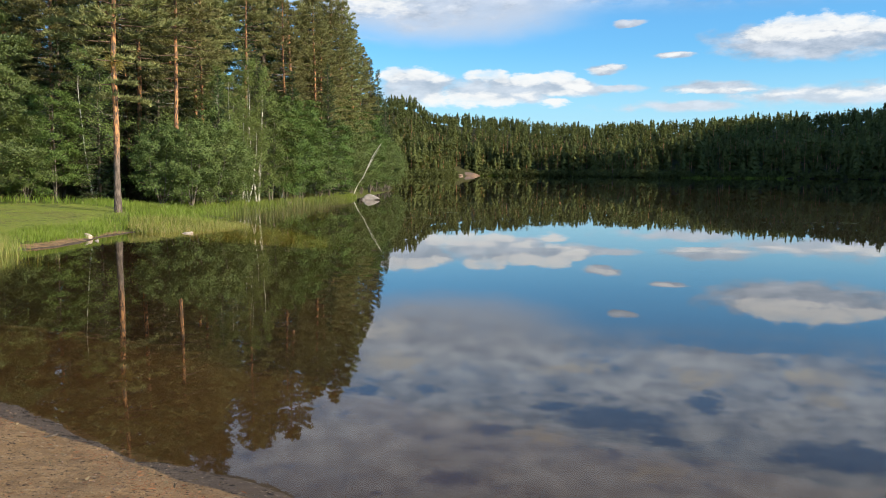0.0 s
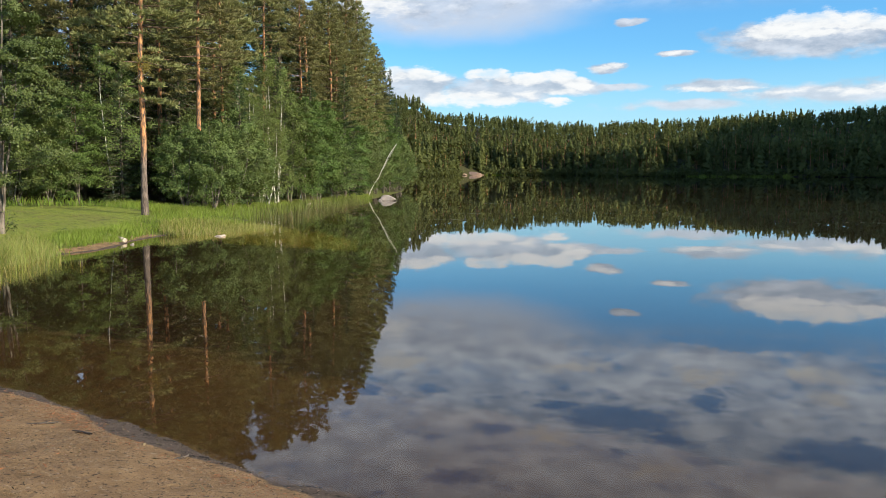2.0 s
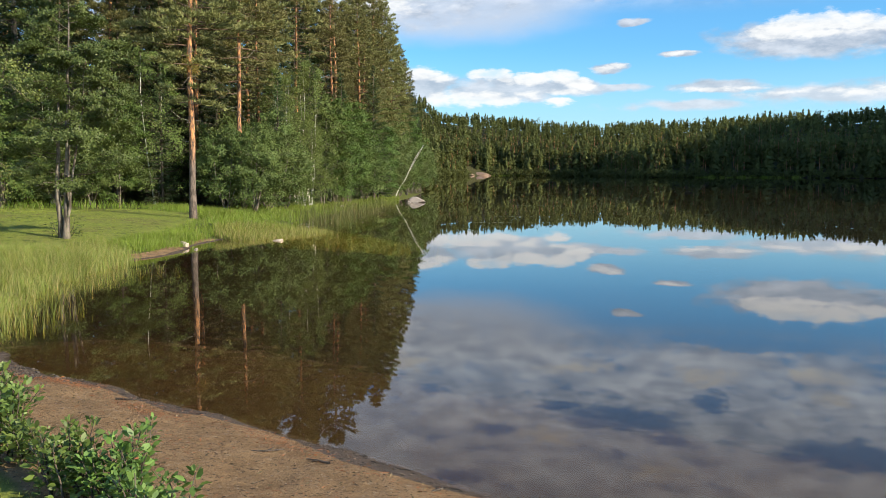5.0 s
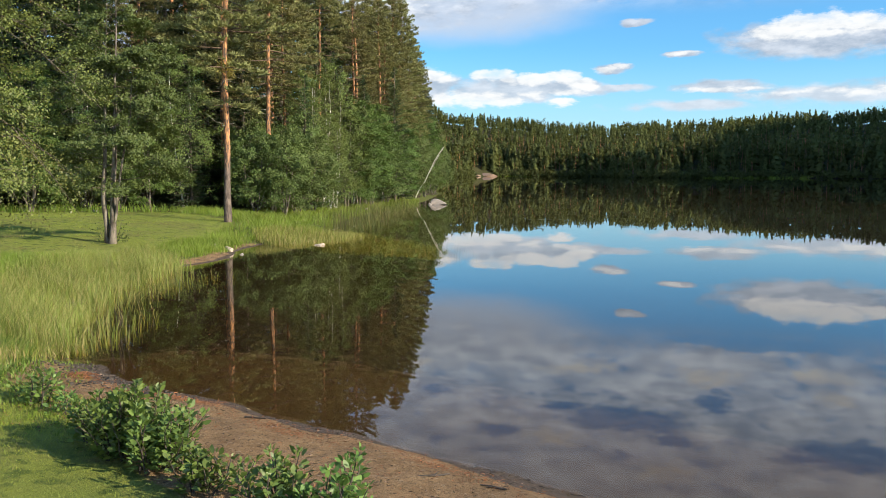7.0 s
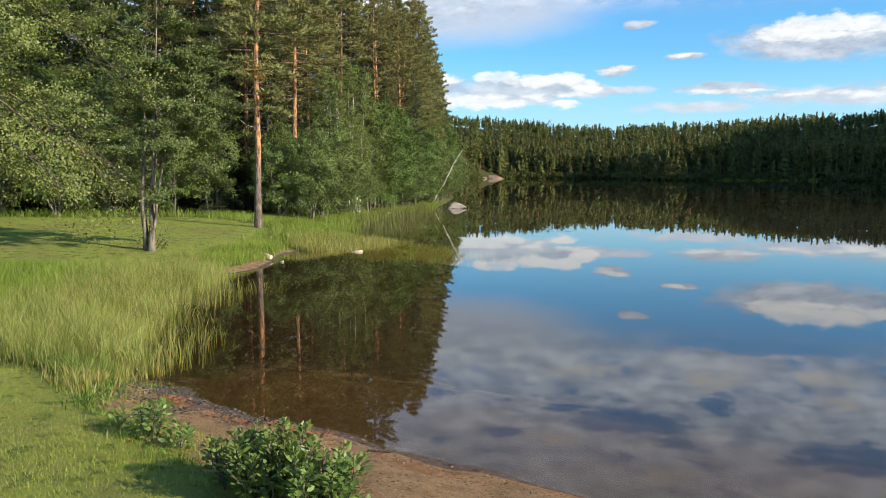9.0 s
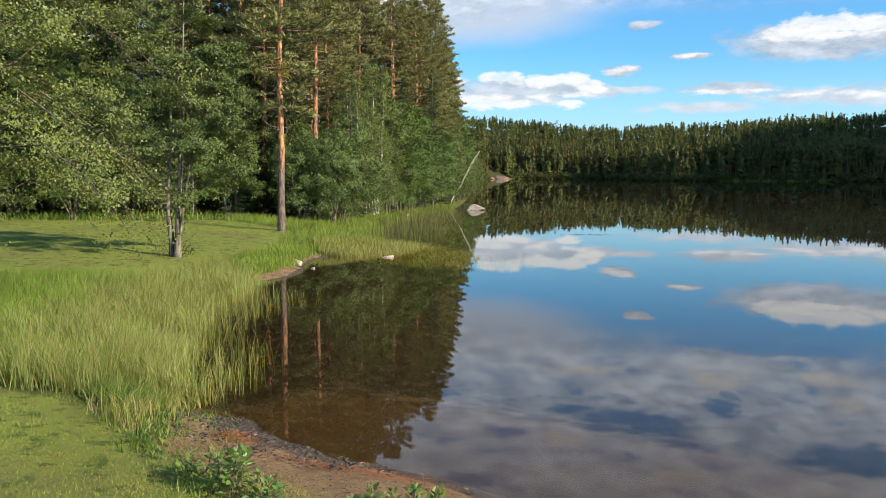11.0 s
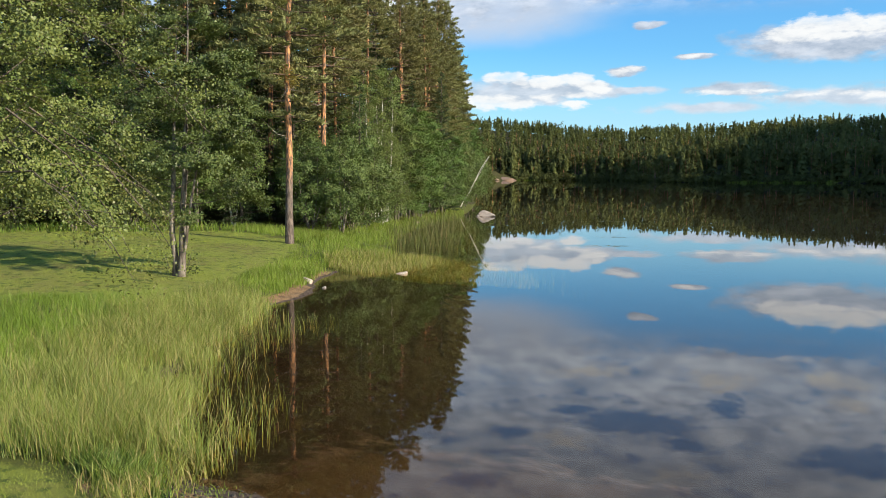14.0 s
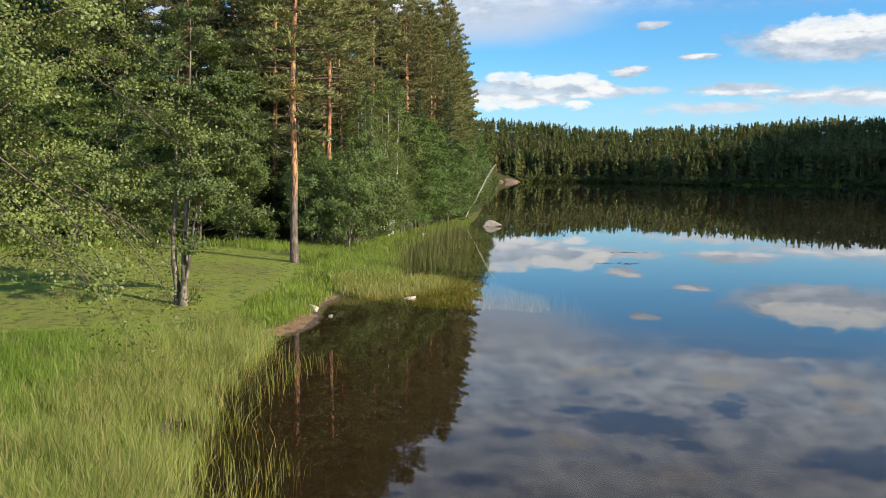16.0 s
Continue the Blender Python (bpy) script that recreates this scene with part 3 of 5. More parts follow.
def pine_tree(name, seed, height, crown_base, radius, girth, dead=8, fill=1.0):
    """Scots pine: bare trunk, orange above, whorls of level limbs that carry flat plates of brush-like needle tufts."""
    rng = np.random.RandomState(seed)
    tree = new(name)
    trunk, upper = Tubes(), Tubes()
    line = bent_line(rng, (0, 0, -.15), (rng.normal() * .15, rng.normal() * .15, height), 12, .045)
    taper = np.linspace(1, .16, 12) ** .8
    taper[0] *= 1.25
    trunk.add(line, girth * taper, 10)
    part("trunk", trunk.mesh("trunk", M_PINEBARK), tree)

    def limb(pts, radii, mat=M_PINELIMB):
        t = Tubes()
        t.add(pts, radii, 4)
        part("branch", t.mesh("branch", mat), tree)

    def at(z):
        return np.array([np.interp(z, line[:, 2], line[:, k]) for k in range(3)])

    for _ in range(dead):
        z = rng.uniform(crown_base * .6, crown_base + 2)
        a = rng.uniform(0, 6.28)
        L = rng.uniform(.2, .9)
        p = at(z)
        limb([p, p + np.array([math.cos(a), math.sin(a), .25 * rng.normal()]) * L * .5, p + np.array([math.cos(a + .2 * rng.normal()), math.sin(a), .3 * rng.normal()]) * L], [.015, .010, .004], M_DEAD)
    cs, ax = [], []
    z = crown_base
    while z < height - .1:
        f = (z - crown_base) / (height - crown_base)
        turn = rng.uniform(0, 6.28)
        n = rng.randint(3, 6)
        for i in range(n):
            if f < .22 and rng.uniform() < .3:
                continue
            a = turn + i * 6.28 / n + rng.normal() * .25
            L = radius * np.interp(f, [0, .15, .45, .8, 1], [.42, .85, 1, .62, .1]) * rng.uniform(.6, 1.15)
            rise = np.interp(f, [0, .5, 1], [-.10, .10, .6]) + rng.normal() * .08
            out = np.array([math.cos(a), math.sin(a), 0])
            side = np.array([-out[1], out[0], 0])
            p = at(z + rng.normal() * .06)
            mid = p + out * L * .5 + np.array([0, 0, rise * L * .3 - .02 * L])
            end = p + out * L + np.array([0, 0, rise * L]) + side * rng.normal() * .08 * L
            radii = [.034 * (1 - f * .6) * L / radius + .008, .016, .005]
            if f < .4:
                limb([p, mid, end], radii)
            else:
                upper.add([p, mid, end], radii, 3)
            k = max(5, int(L * (7.5 + 2.5 * f) * fill))
            t = rng.uniform(.34 if f < .6 else .15, 1.03, k)[:, None]
            q = np.where(t < .5, p + (mid - p) * t * 2, mid + (end - mid) * (t - .5) * 2)
            reach = (.12 + .40 * L * (1.15 - t)) * rng.choice([-1, 1], (k, 1)) * rng.uniform(.4, 1, (k, 1))
            way = side * reach + out * np.abs(reach) * .7 + np.array([0, 0, .10]) * np.abs(reach)
            m = 4
            g = np.repeat(np.linspace(.3, 1.0, m)[None], k, 0).reshape(-1, 1)
            c = np.repeat(q, m, 0) + np.repeat(way, m, 0) * g + rng.normal(size=(k * m, 3)) * np.array([.05, .05, .025])
            cs.append(c)
            ax.append(unit(np.repeat(unit(way), m, 0) * .6 + out * .35 + np.array([0, 0, .55])))
        z += rng.uniform(.36, .56) * (1 - .35 * f)
    c, a0 = np.concatenate(cs), np.concatenate(ax)
    m = 4
    c = np.repeat(c, m, 0) + rng.normal(size=(len(c) * m, 3)) * .03
    d = unit(np.repeat(a0, m, 0) * .9 + rand_dirs(rng, len(c)) * .75)
    L = rng.uniform(.13, .24, len(c))[:, None]
    s = unit(np.cross(d, rand_dirs(rng, len(c), .6))) * .03
    v = np.stack([c - s, c + s, c + d * L], 1).reshape(-1, 3)
    part("branchwork", upper.mesh("branchwork", M_PINELIMB), tree)
    part("crown", mesh_of("crown", v, [np.arange(len(v)).reshape(-1, 3)], M_PINE), tree, "flat plates of dull green pine needles")
    return tree


def spruce_tree(name, seed, height, radius, low=.06):
    """Norway spruce: tiers of drooping branches, narrow to the top."""
    rng = np.random.RandomState(seed)
    tree = new(name)
    trunk = Tubes()
    trunk.add([(0, 0, -.1), (0, 0, height * .5), (0, 0, height)], [.012 * height, .008 * height, .01], 7)
    part("trunk", trunk.mesh("trunk", M_TWIG), tree)
    limbs, vs = Tubes(), []
    z = height * low
    while z < height - .15:
        f = z / height
        for _ in range(rng.randint(6, 9)):
            a = rng.uniform(0, 6.28)
            L = (radius * (1 - f) ** .85 + .12) * rng.uniform(.7, 1.15)
            out = np.array([math.cos(a), math.sin(a), 0])
            p = np.array([0, 0, z + rng.uniform(-.15, .15)])
            droop = .35 * (1 - f) - .25 * f
            k = max(12, int(L * 22))
            t = rng.uniform(.12, 1.05, k)
            q = p + out * (t * L)[:, None] + np.array([0, 0, 1.0]) * (-droop * L * t + .22 * L * t * t)[:, None]
            if L > .8:
                limbs.add([p, p + out * L * .9 + np.array([0, 0, -droop * L * .9 + .18 * L])], [.02, .006], 3)
            side = np.array([-out[1], out[0], 0])
            sgn = rng.choice([-1, 1], k)[:, None]
            tw = unit(out * rng.uniform(.2, 1, (k, 1)) + side * sgn * rng.uniform(.2, 1, (k, 1)) + np.array([0, 0, -1.0]) * rng.uniform(.1, .7, (k, 1)))
            ln = (rng.uniform(.22, .42, k) * (1.15 - .5 * t) * (.6 + .4 * min(1, L)))[:, None]
            w = unit(np.cross(tw, rand_dirs(rng, k, 1.0))) * ln * .13
            vs.append(np.stack([q + w, q + tw * ln, q - w], 1).reshape(-1, 3))
        z += rng.uniform(.2, .34)
    v = np.concatenate(vs)
    part("branchwork", limbs.mesh("branchwork", M_TWIG), tree)
    part("crown", mesh_of("crown", v, [np.arange(len(v)).reshape(-1, 3)], M_SPRUCE), tree, "dark green drooping spruce twigs")
    return tree


def fan_stems(rng, n, height, lean, girth):
    """Stems that rise together from one foot and spread."""
    out = []
    for i in range(n):
        a = i * 6.28 / n + rng.uniform(0, 1)
        far = lean * rng.uniform(.4, 1) * (n > 1)
        w = np.array([math.cos(a), math.sin(a), 0])
        ln = bent_line(rng, w * girth * .8 * (n > 1) + np.array([0, 0, -.12]), w * far + np.array([0, 0, height * rng.uniform(.82, .98)]), 9, .02 * height / 6)
        ln += w * (far * .35 * np.sin(np.linspace(0, math.pi, 9)))[:, None]
        out.append((ln, girth * (1 if n == 1 else rng.uniform(.7, 1))))
    return out


def leafy_tree(name, seed, stems, outline, leaf, m_leaf, m_bark, branches=20, twigs=12, leaves=40, rise=.45, droop=.15, low=.2, single=False, ovate=True, flat=.45, slim=.72, axis=(0.0, 0.0), short=1.0, gaps=-.45, hole=.5):
    """Leafy tree or bush: each stem sends out branches as far as the outline (heights and radii) allows; their twigs carry flat sprays of leaves."""
    rng = np.random.RandomState(seed)
    tree = new(name)
    if isinstance(stems, tuple):
        stems = fan_stems(rng, *stems)
    oz, orad = [np.array(q, float) for q in zip(*outline)]
    work, C, A, O = Tubes(), [], [], []
    for ln, girth in stems:
        trunk = Tubes()
        r = girth * (np.linspace(1, .06, len(ln)) ** 1.1)
        r[0] *= 1.3
        trunk.add(ln, r, 9)
        part("trunk", trunk.mesh("trunk", m_bark), tree)
        z0, z1 = max(low * oz[-1], ln[0, 2] + .15), ln[-1, 2]
        turn = rng.uniform(0, 6.28)
        for i in range(branches):
            z = z0 + (z1 - z0) * ((i + rng.uniform(0, 1)) / branches) ** .82
            b = np.array([np.interp(z, ln[:, 2], ln[:, k]) for k in range(3)])
            a = turn + i * 2.4 + rng.normal() * .3
            out = np.array([math.cos(a), math.sin(a), 0])
            up = rise * rng.uniform(.5, 1.4)
            reach = np.interp(z + up * .6, oz, orad)
            off = b[:2] - np.array(axis)
            dot = float(off @ out[:2])
            L = -dot + math.sqrt(max(dot * dot + reach * reach - float(off @ off), .02))
            L = max(.25, L * rng.uniform(.66, 1.1))
            end = b + out * L + np.array([0, 0, L * (up - droop * L / max(orad.max(), .1))])
            mid = b + out * L * .5 + np.array([0, 0, L * up * .62]) + rng.normal(size=3) * .05 * L
            pts = np.array([b, b * .5 + mid * .5 - np.array([0, 0, .03 * L]), mid, mid * .5 + end * .5 + np.array([0, 0, .04 * L]), end])
            thick = girth * (.15 if single else .22) * min(1, L / orad.max() + .3)
            if single:
                arm = Tubes()
                arm.add(pts, np.linspace(thick, .005, 5), 5)
                part("branch", arm.mesh("branch", M_TWIG), tree)
            else:
                work.add(pts[[0, 2, 4]], [thick, thick * .5, .004], 3)
            n = max(4, int(twigs * (.45 + .55 * L / orad.max())))
            t = rng.uniform(.28, 1.0, n)
            q = np.stack([np.interp(t * 4, np.arange(5), pts[:, k]) for k in range(3)], 1)
            side = np.array([-out[1], out[0], 0])
            w = unit(out * rng.uniform(.1, 1, (n, 1)) + side * (rng.choice([-1, 1], n) * rng.uniform(.3, 1.1, n))[:, None] + np.array([0, 0, 1.0]) * rng.normal(.12, .3, (n, 1)))
            tl = (.16 + short * .30 * L * (1.1 - t * .6) * rng.uniform(.5, 1.1, n))[:, None]
            for j in range(0, n, 2 if single else 4):
                work.add([q[j], q[j] + w[j] * tl[j] * .9], [.008, .002], 3)
            g = rng.uniform(.1, 1.05, (n, leaves, 1))
            c = q[:, None] + w[:, None] * tl[:, None] * g + rng.normal(size=(n, leaves, 3)) * (.05 + .15 * tl[:, None] * np.sqrt(g)) * np.array([1, 1, flat])
            C.append(c.reshape(-1, 3))
            A.append(np.repeat(w, leaves, 0))
            O.append(np.repeat(out[None], n * leaves, 0))
    C, A, O = np.concatenate(C), np.concatenate(A), np.concatenate(O)
    keep = lumps(rng, 9, hole / 2.2)(C) > gaps
    C, A, O = C[keep], A[keep], O[keep]
    C[:, 2] = np.maximum(C[:, 2], .06)
    n = len(C)
    ax = unit(A * .7 + rand_dirs(rng, n) * .9 - np.array([0, 0, .3]))
    nrm = unit(rand_dirs(rng, n) * .55 + O * .8 + np.array([0, 0, .35]))
    L = leaf * rng.uniform(.65, 1.3, n)
    if ovate:
        v, f = leaf_quads(rng, C, ax, nrm, L, L * slim)
    else:
        s = unit(np.cross(ax, nrm)) * (L * slim * .5)[:, None]
        v = np.stack([C - s, C + s, C + ax * L[:, None]], 1).reshape(-1, 3)
        f = np.arange(n * 3).reshape(-1, 3)
    part("twigwork", work.mesh("twigwork", M_TWIG), tree, "", "stuff")
    part("crown", mesh_of("crown", v, [f], m_leaf), tree)
    return tree


def put(tree, x, y, turn=0.0, size=1.0, sink=0.0, tilt=0.0):
    tree.matrix_basis = pose(x, y, zat(x, y) - sink, tilt, 0, turn) @ Matrix.Diagonal((size, size, size, 1))
    return tree


def again(tree, x, y, turn, size, sx=1.0):
    return copy_thing(tree, pose(x, y, zat(x, y), 0, 0, turn) @ Matrix.Diagonal((size * sx / tree.scale[0], size * sx / tree.scale[1], size / tree.scale[2], 1)))

# ---- the wood along the shore ----


def trunk_tuft(tree, z):
    """A clump of yellowing needles that sprouts straight from the trunk."""
    rng = np.random.RandomState(52)
    n = 620
    c = rng.normal(size=(n, 3)) * np.array([.15, .15, .18]) + np.array([0.05, -.08, z])
    d = unit(c - np.array([0, 0, z - .1]) + rand_dirs(rng, n) * .3)
    s = unit(np.cross(d, rand_dirs(rng, n))) * .014
    v = np.stack([c - s, c + s, c + d * .15], 1).reshape(-1, 3)
    part("needle_tuft", mesh_of("needle_tuft", v, [np.arange(n * 3).reshape(-1, 3)], M_YELLOW), tree, "yellowing needles sprouting from the trunk", "stuff")


PINE_LABEL = "tall Scots pine with a bare orange trunk and high crown"
SPRUCE_LABEL = "dark green Norway spruce in the shore wood"
BIRCH_LABEL = "leafy young birch at the edge of the wood"
SHRUB_LABEL = "dense deciduous bush at the foot of the wood"

pine = put(tagged(pine_tree("pine_tree", 11, 17.5, 4.7, 2.6, .14, dead=12, fill=1.25), "lone Scots pine, grey-footed with orange upper trunk, beside the lawn", "tree", "pines of the wood"), -13.5, 34.6, 20)
trunk_tuft(pine, 6.1)
pine_b = put(tagged(pine_tree("pine_tree", 12, 16.5, 5.8, 2.5, .13, dead=14), PINE_LABEL, "tree", "pines of the wood"), -13.35, 42.3, 70)
pine_c = put(tagged(pine_tree("pine_tree", 13, 18.0, 9.0, 2.2, .16, dead=10), PINE_LABEL, "tree", "pines of the wood"), -11.4, 62.0, 0)
pine_d = put(tagged(pine_tree("pine_tree", 14, 16.0, 5.0, 2.6, .16, dead=8, fill=.8), PINE_LABEL, "tree", "pines of the wood"), -17.0, 47.0, 0)
pine_e = put(tagged(pine_tree("pine_tree", 15, 23.0, 13.5, 2.6, .19, dead=14), PINE_LABEL, "tree", "pines of the wood"), -22.35, 50.0, 0)
pine_f = put(tagged(pine_tree("pine_tree", 16, 16.5, 1.6, 2.3, .15, dead=6, fill=.9), "dense Scots pine with boughs down to the waterside", "tree", "pines of the wood"), -8.9, 67.6, 0)
for x, y, a, s in [(-8.7, 71.5, 50, .98), (-8.2, 74.5, 140, .86), (-9.6, 63.6, 260, .9), (-7.7, 78.5, 30, .8)]:
    again(pine_f, x, y, a, s)
for x, y, a, s in [(-23.3, 51.2, 90, 1.0), (-24.0, 46.2, 200, .98), (-19.9, 50.0, 300, .95), (-21.6, 53.0, 40, 1.0), (-28.0, 48.5, 130, 1.0)]:
    again(pine_e, x, y, a, s)
rng = np.random.RandomState(4)
PINES = [(-15.4, 52, .95), (-12.9, 55, .9), (-9.6, 65.5, .9), (-10.4, 67.5, .95), (-14.2, 63, 1.0), (-12.9, 69, .95),
         (-18.5, 57, 1.0), (-26, 44, 1.0), (-31, 43, .95), (-20.2, 43.5, .95), (-25, 58, 1.1), (-12.3, 72, 1.0), (-16.5, 70, 1.05), (-20, 66, 1.1), (-34, 50, 1.1), (-26.5, 49.5, 1.0),
         (-30, 57, 1.1), (-11.0, 58.5, .85), (-19.0, 50.5, .9), (-33, 38, 1.0), (-37, 43, 1.1), (-13.8, 48.2, .8), (-10.6, 78, .95), (-14, 80, 1.0)]
for i, (x, y, s) in enumerate(PINES):
    again((pine_b, pine_c, pine_d)[i % 3], x, y, rng.uniform(0, 360), s * rng.uniform(.92, 1.05), rng.uniform(.9, 1.1))

spruce = put(tagged(spruce_tree("spruce_tree", 21, 15.5, 2.3), SPRUCE_LABEL, "tree", "spruces of the wood"), -10.4, 73.5, 0)
spruce_b = put(tagged(spruce_tree("spruce_tree", 22, 12.0, 2.0), SPRUCE_LABEL, "tree", "spruces of the wood"), -18.0, 47.5, 0)
SPRUCES = [(-11.5, 52.0, .78, 1), (-10.2, 57, .76, 1), (-8.5, 62.0, .8, 1), (-12.2, 45.6, .6, 1), (-16, 58, 1.25, 0), (-20, 61, 1.3, 0), (-24.5, 56, 1.25, 0), (-29, 60, 1.3, 0), (-13, 61, 1.2, 0), (-34, 56, 1.3, 0), (-39, 50, 1.3, 0), (-11.4, 70, 1.2, 0), (-15.5, 74, 1.3, 0), (-7.3, 84, .85, 0), (-7.0, 90, .8, 0), (-6.6, 96, .66, 0), (-9.8, 82, 1.05, 0), (-10.5, 90, 1.0, 0), (-17.2, 48.6, .85, 1), (-19.8, 43.4, .85, 1), (-22.5, 42, 1.05, 1), (-15.6, 46, .9, 1),
           (-25.5, 40.5, .9, 1), (-28, 41, 1.1, 1), (-21, 46, 1.2, 1), (-31.5, 39.5, 1.0, 1), (-13.5, 58, .9, 0), (-22, 55, 1.0, 0), (-27, 53, 1.05, 0), (-8.6, 94, .95, 0), (-12.5, 76, 1.1, 0),
           (-24, 44.6, 1.0, 0), (-29.5, 45, 1.05, 0), (-35, 41, 1.0, 1), (-36, 36, 1.0, 1), (-7.0, 103, .7, 0), (-9, 108, .85, 0), (-20.5, 48.5, 1.0, 0), (-24, 61, 1.1, 0), (-31, 50, 1.1, 0), (-18.8, 46.2, .9, 1), (-27.2, 46.5, .9, 0), (-33, 45, 1.1, 0), (-38, 39, 1.1, 0), (-11.5, 84, 1.1, 0), (-13, 95, 1.1, 0), (-21.5, 70, 1.2, 0), (-26, 42.4, 1.15, 0), (-29.5, 42.5, 1.2, 0), (-33, 41.5, 1.2, 0), (-23.8, 41.0, 1.0, 0), (-20, 54, .8, 1), (-25, 52, .9, 1), (-30, 53, .9, 1), (-35, 47, .9, 1), (-16.5, 53, .8, 1), (-28, 56.5, 1.0, 1), (-23, 64, 1.45, 0), (-19.5, 57, 1.4, 0), (-17.5, 65, 1.4, 0), (-17.2, 41.8, .55, 1)]
for x, y, s, k in SPRUCES:
    again((spruce, spruce_b)[k], x, y, rng.uniform(0, 360), s * rng.uniform(.94, 1.06), rng.uniform(.9, 1.1))

BIRCH_OUT = [(.3, 1.0), (1.5, 1.7), (3.5, 1.8), (6, 1.3), (8, .5), (8.6, .1)]
BUSH_OUT = [(0, 1.3), (.8, 1.8), (2.2, 1.9), (3.6, 1.4), (4.8, .4)]
ASPEN_OUT = [(.3, 1.3), (1.2, 1.9), (3, 2.1), (5, 1.7), (6.6, 1.0), (7.6, .2)]
birch = put(tagged(leafy_tree("birch_tree", 31, (2, 8.2, .5, .05), BIRCH_OUT, .075, M_BIRCH, M_BIRCHBARK, 38, 12, 22, rise=.7, droop=.75, low=.05, ovate=False, flat=.9), BIRCH_LABEL, "tree", "birches at the wood's edge"), -11.9, 49.3, 0)
birch_b = put(tagged(leafy_tree("birch_tree", 32, (3, 7.6, .8, .045), BIRCH_OUT, .075, M_BIRCH, M_BIRCHBARK, 26, 12, 22, rise=.6, droop=.8, low=.03, ovate=False, flat=.9), BIRCH_LABEL, "tree", "birches at the wood's edge"), -12.4, 47.0, 0)
shrub = put(tagged(leafy_tree("bush", 33, (5, 4.4, 1.2, .04), BUSH_OUT, .10, M_SHRUB, M_ALDERBARK, 17, 12, 22, rise=.45, low=.02, ovate=False, flat=.9), SHRUB_LABEL, "bush", "bushes at the wood's edge"), -14.3, 43.8, 0)
shrub_b = put(tagged(leafy_tree("bush", 34, (5, 5.2, 1.1, .04), BUSH_OUT, .10, M_SHRUB, M_ALDERBARK, 18, 12, 22, rise=.5, low=.02, ovate=False, flat=.9), SHRUB_LABEL, "bush", "bushes at the wood's edge"), -12.6, 45.2, 0)
aspen = put(tagged(leafy_tree("aspen_tree", 35, (2, 7.4, .5, .06), ASPEN_OUT, .105, M_ASPEN, M_ALDERBARK, 36, 13, 24, rise=.4, droop=.3, low=.03, ovate=False, flat=.6), "deep green young aspen at the edge of the wood", "tree", "aspens at the wood's edge"), -10.9, 52.7, 0)
LEAFY = [(-22.7, 36.9, 1.0, 4), (-13.9, 41.2, .85, 2), (-12.5, 41.4, .9, 3), (-12.3, 43.4, .95, 2), (-11.9, 45.8, .9, 3), (-11.4, 48.6, .85, 1), (-13.2, 44.2, .95, 2), (-12.4, 46.9, .9, 3), (-11.4, 51, .95, 0), (-10.4, 54.8, .9, 4), (-9.8, 57.5, .9, 4), (-9.0, 60.3, 1.0, 3), (-8.3, 63, .9, 4), (-8.0, 66, 1.1, 3),
         (-7.6, 69.5, 1.1, 2), (-7.2, 73, 1.0, 3), (-6.8, 77, .9, 4), (-6.6, 81, 1.05, 3), (-6.2, 86, 1.0, 2), (-6.1, 92, 1.0, 3), (-6.4, 98, 1.05, 3), (-6.8, 104, 1.1, 2), (-11, 56.5, 1.1, 4),
         (-10.2, 61, 1.1, 4), (-15.0, 46.0, .9, 2), (-20.0, 40.0, .7, 3), (-21.2, 39.2, .85, 2), (-23.2, 38.0, .8, 3), (-25.4, 37.5, .9, 2), (-27.6, 36.5, .95, 3), (-30, 36.5, 1.0, 2), (-22, 40.5, 1.0, 1),
         (-26.5, 39.2, 1.1, 0), (-30.5, 33.5, 1.1, 0), (-29, 38.2, 1.2, 1), (-9.3, 70, 1.2, 4), (-17.7, 42.2, 1.0, 0), (-18.9, 40.6, .75, 4)]
for x, y, s, k in LEAFY:
    tall = rng.uniform(.78, 1.25) if y > 44 else rng.uniform(.85, 1.08)
    again((birch, birch_b, shrub, shrub_b, aspen)[k], x, y, rng.uniform(0, 360), s * tall, rng.uniform(.95, 1.1) / tall ** .7)

# ---- trees on the lawn ----
def stem_line(seed, *points):
    """A stem through a few points, with small bends between them."""
    rng = np.random.RandomState(seed)
    p = np.array(points, float)
    z = np.linspace(p[0, 2], p[-1, 2], 12)
    ln = np.stack([np.interp(z, p[:, 2], p[:, 0]), np.interp(z, p[:, 2], p[:, 1]), z], 1)
    ln[1:, :2] += rng.normal(size=(11, 2)) * .02
    return ln


ALDER_OUT = [(1.1, 1.1), (1.9, 1.75), (2.8, 1.95), (4, 1.85), (5.2, 1.6), (6.3, 1.25), (7.2, .7), (7.8, .2)]
alder_stems = [(stem_line(1, (-.08, .03, -.15), (-.13, .04, .7), (-.16, .05, 1.6), (-.06, .1, 4), (.15, .0, 6.9)), .088),
               (stem_line(2, (.06, -.03, -.15), (.14, -.04, .8), (.21, -.05, 1.7), (.30, -.1, 4), (.45, 0, 7.5)), .10),
               (stem_line(3, (.09, -.03, .5), (.22, -.1, 1.0), (.38, -.2, 1.7), (.8, -.35, 3.6), (1.05, -.4, 5.6)), .045)]
alder = tagged(leafy_tree("alder_tree", 41, alder_stems, ALDER_OUT, .060, M_ALDER, M_ALDERBARK, 23, 18, 100, rise=.34, droop=.34, low=.16, single=True, flat=.40, axis=(.3, 0), short=.75, gaps=-.5, hole=.55), "three-stemmed alder with dense dark leaves on the lawn", "tree")


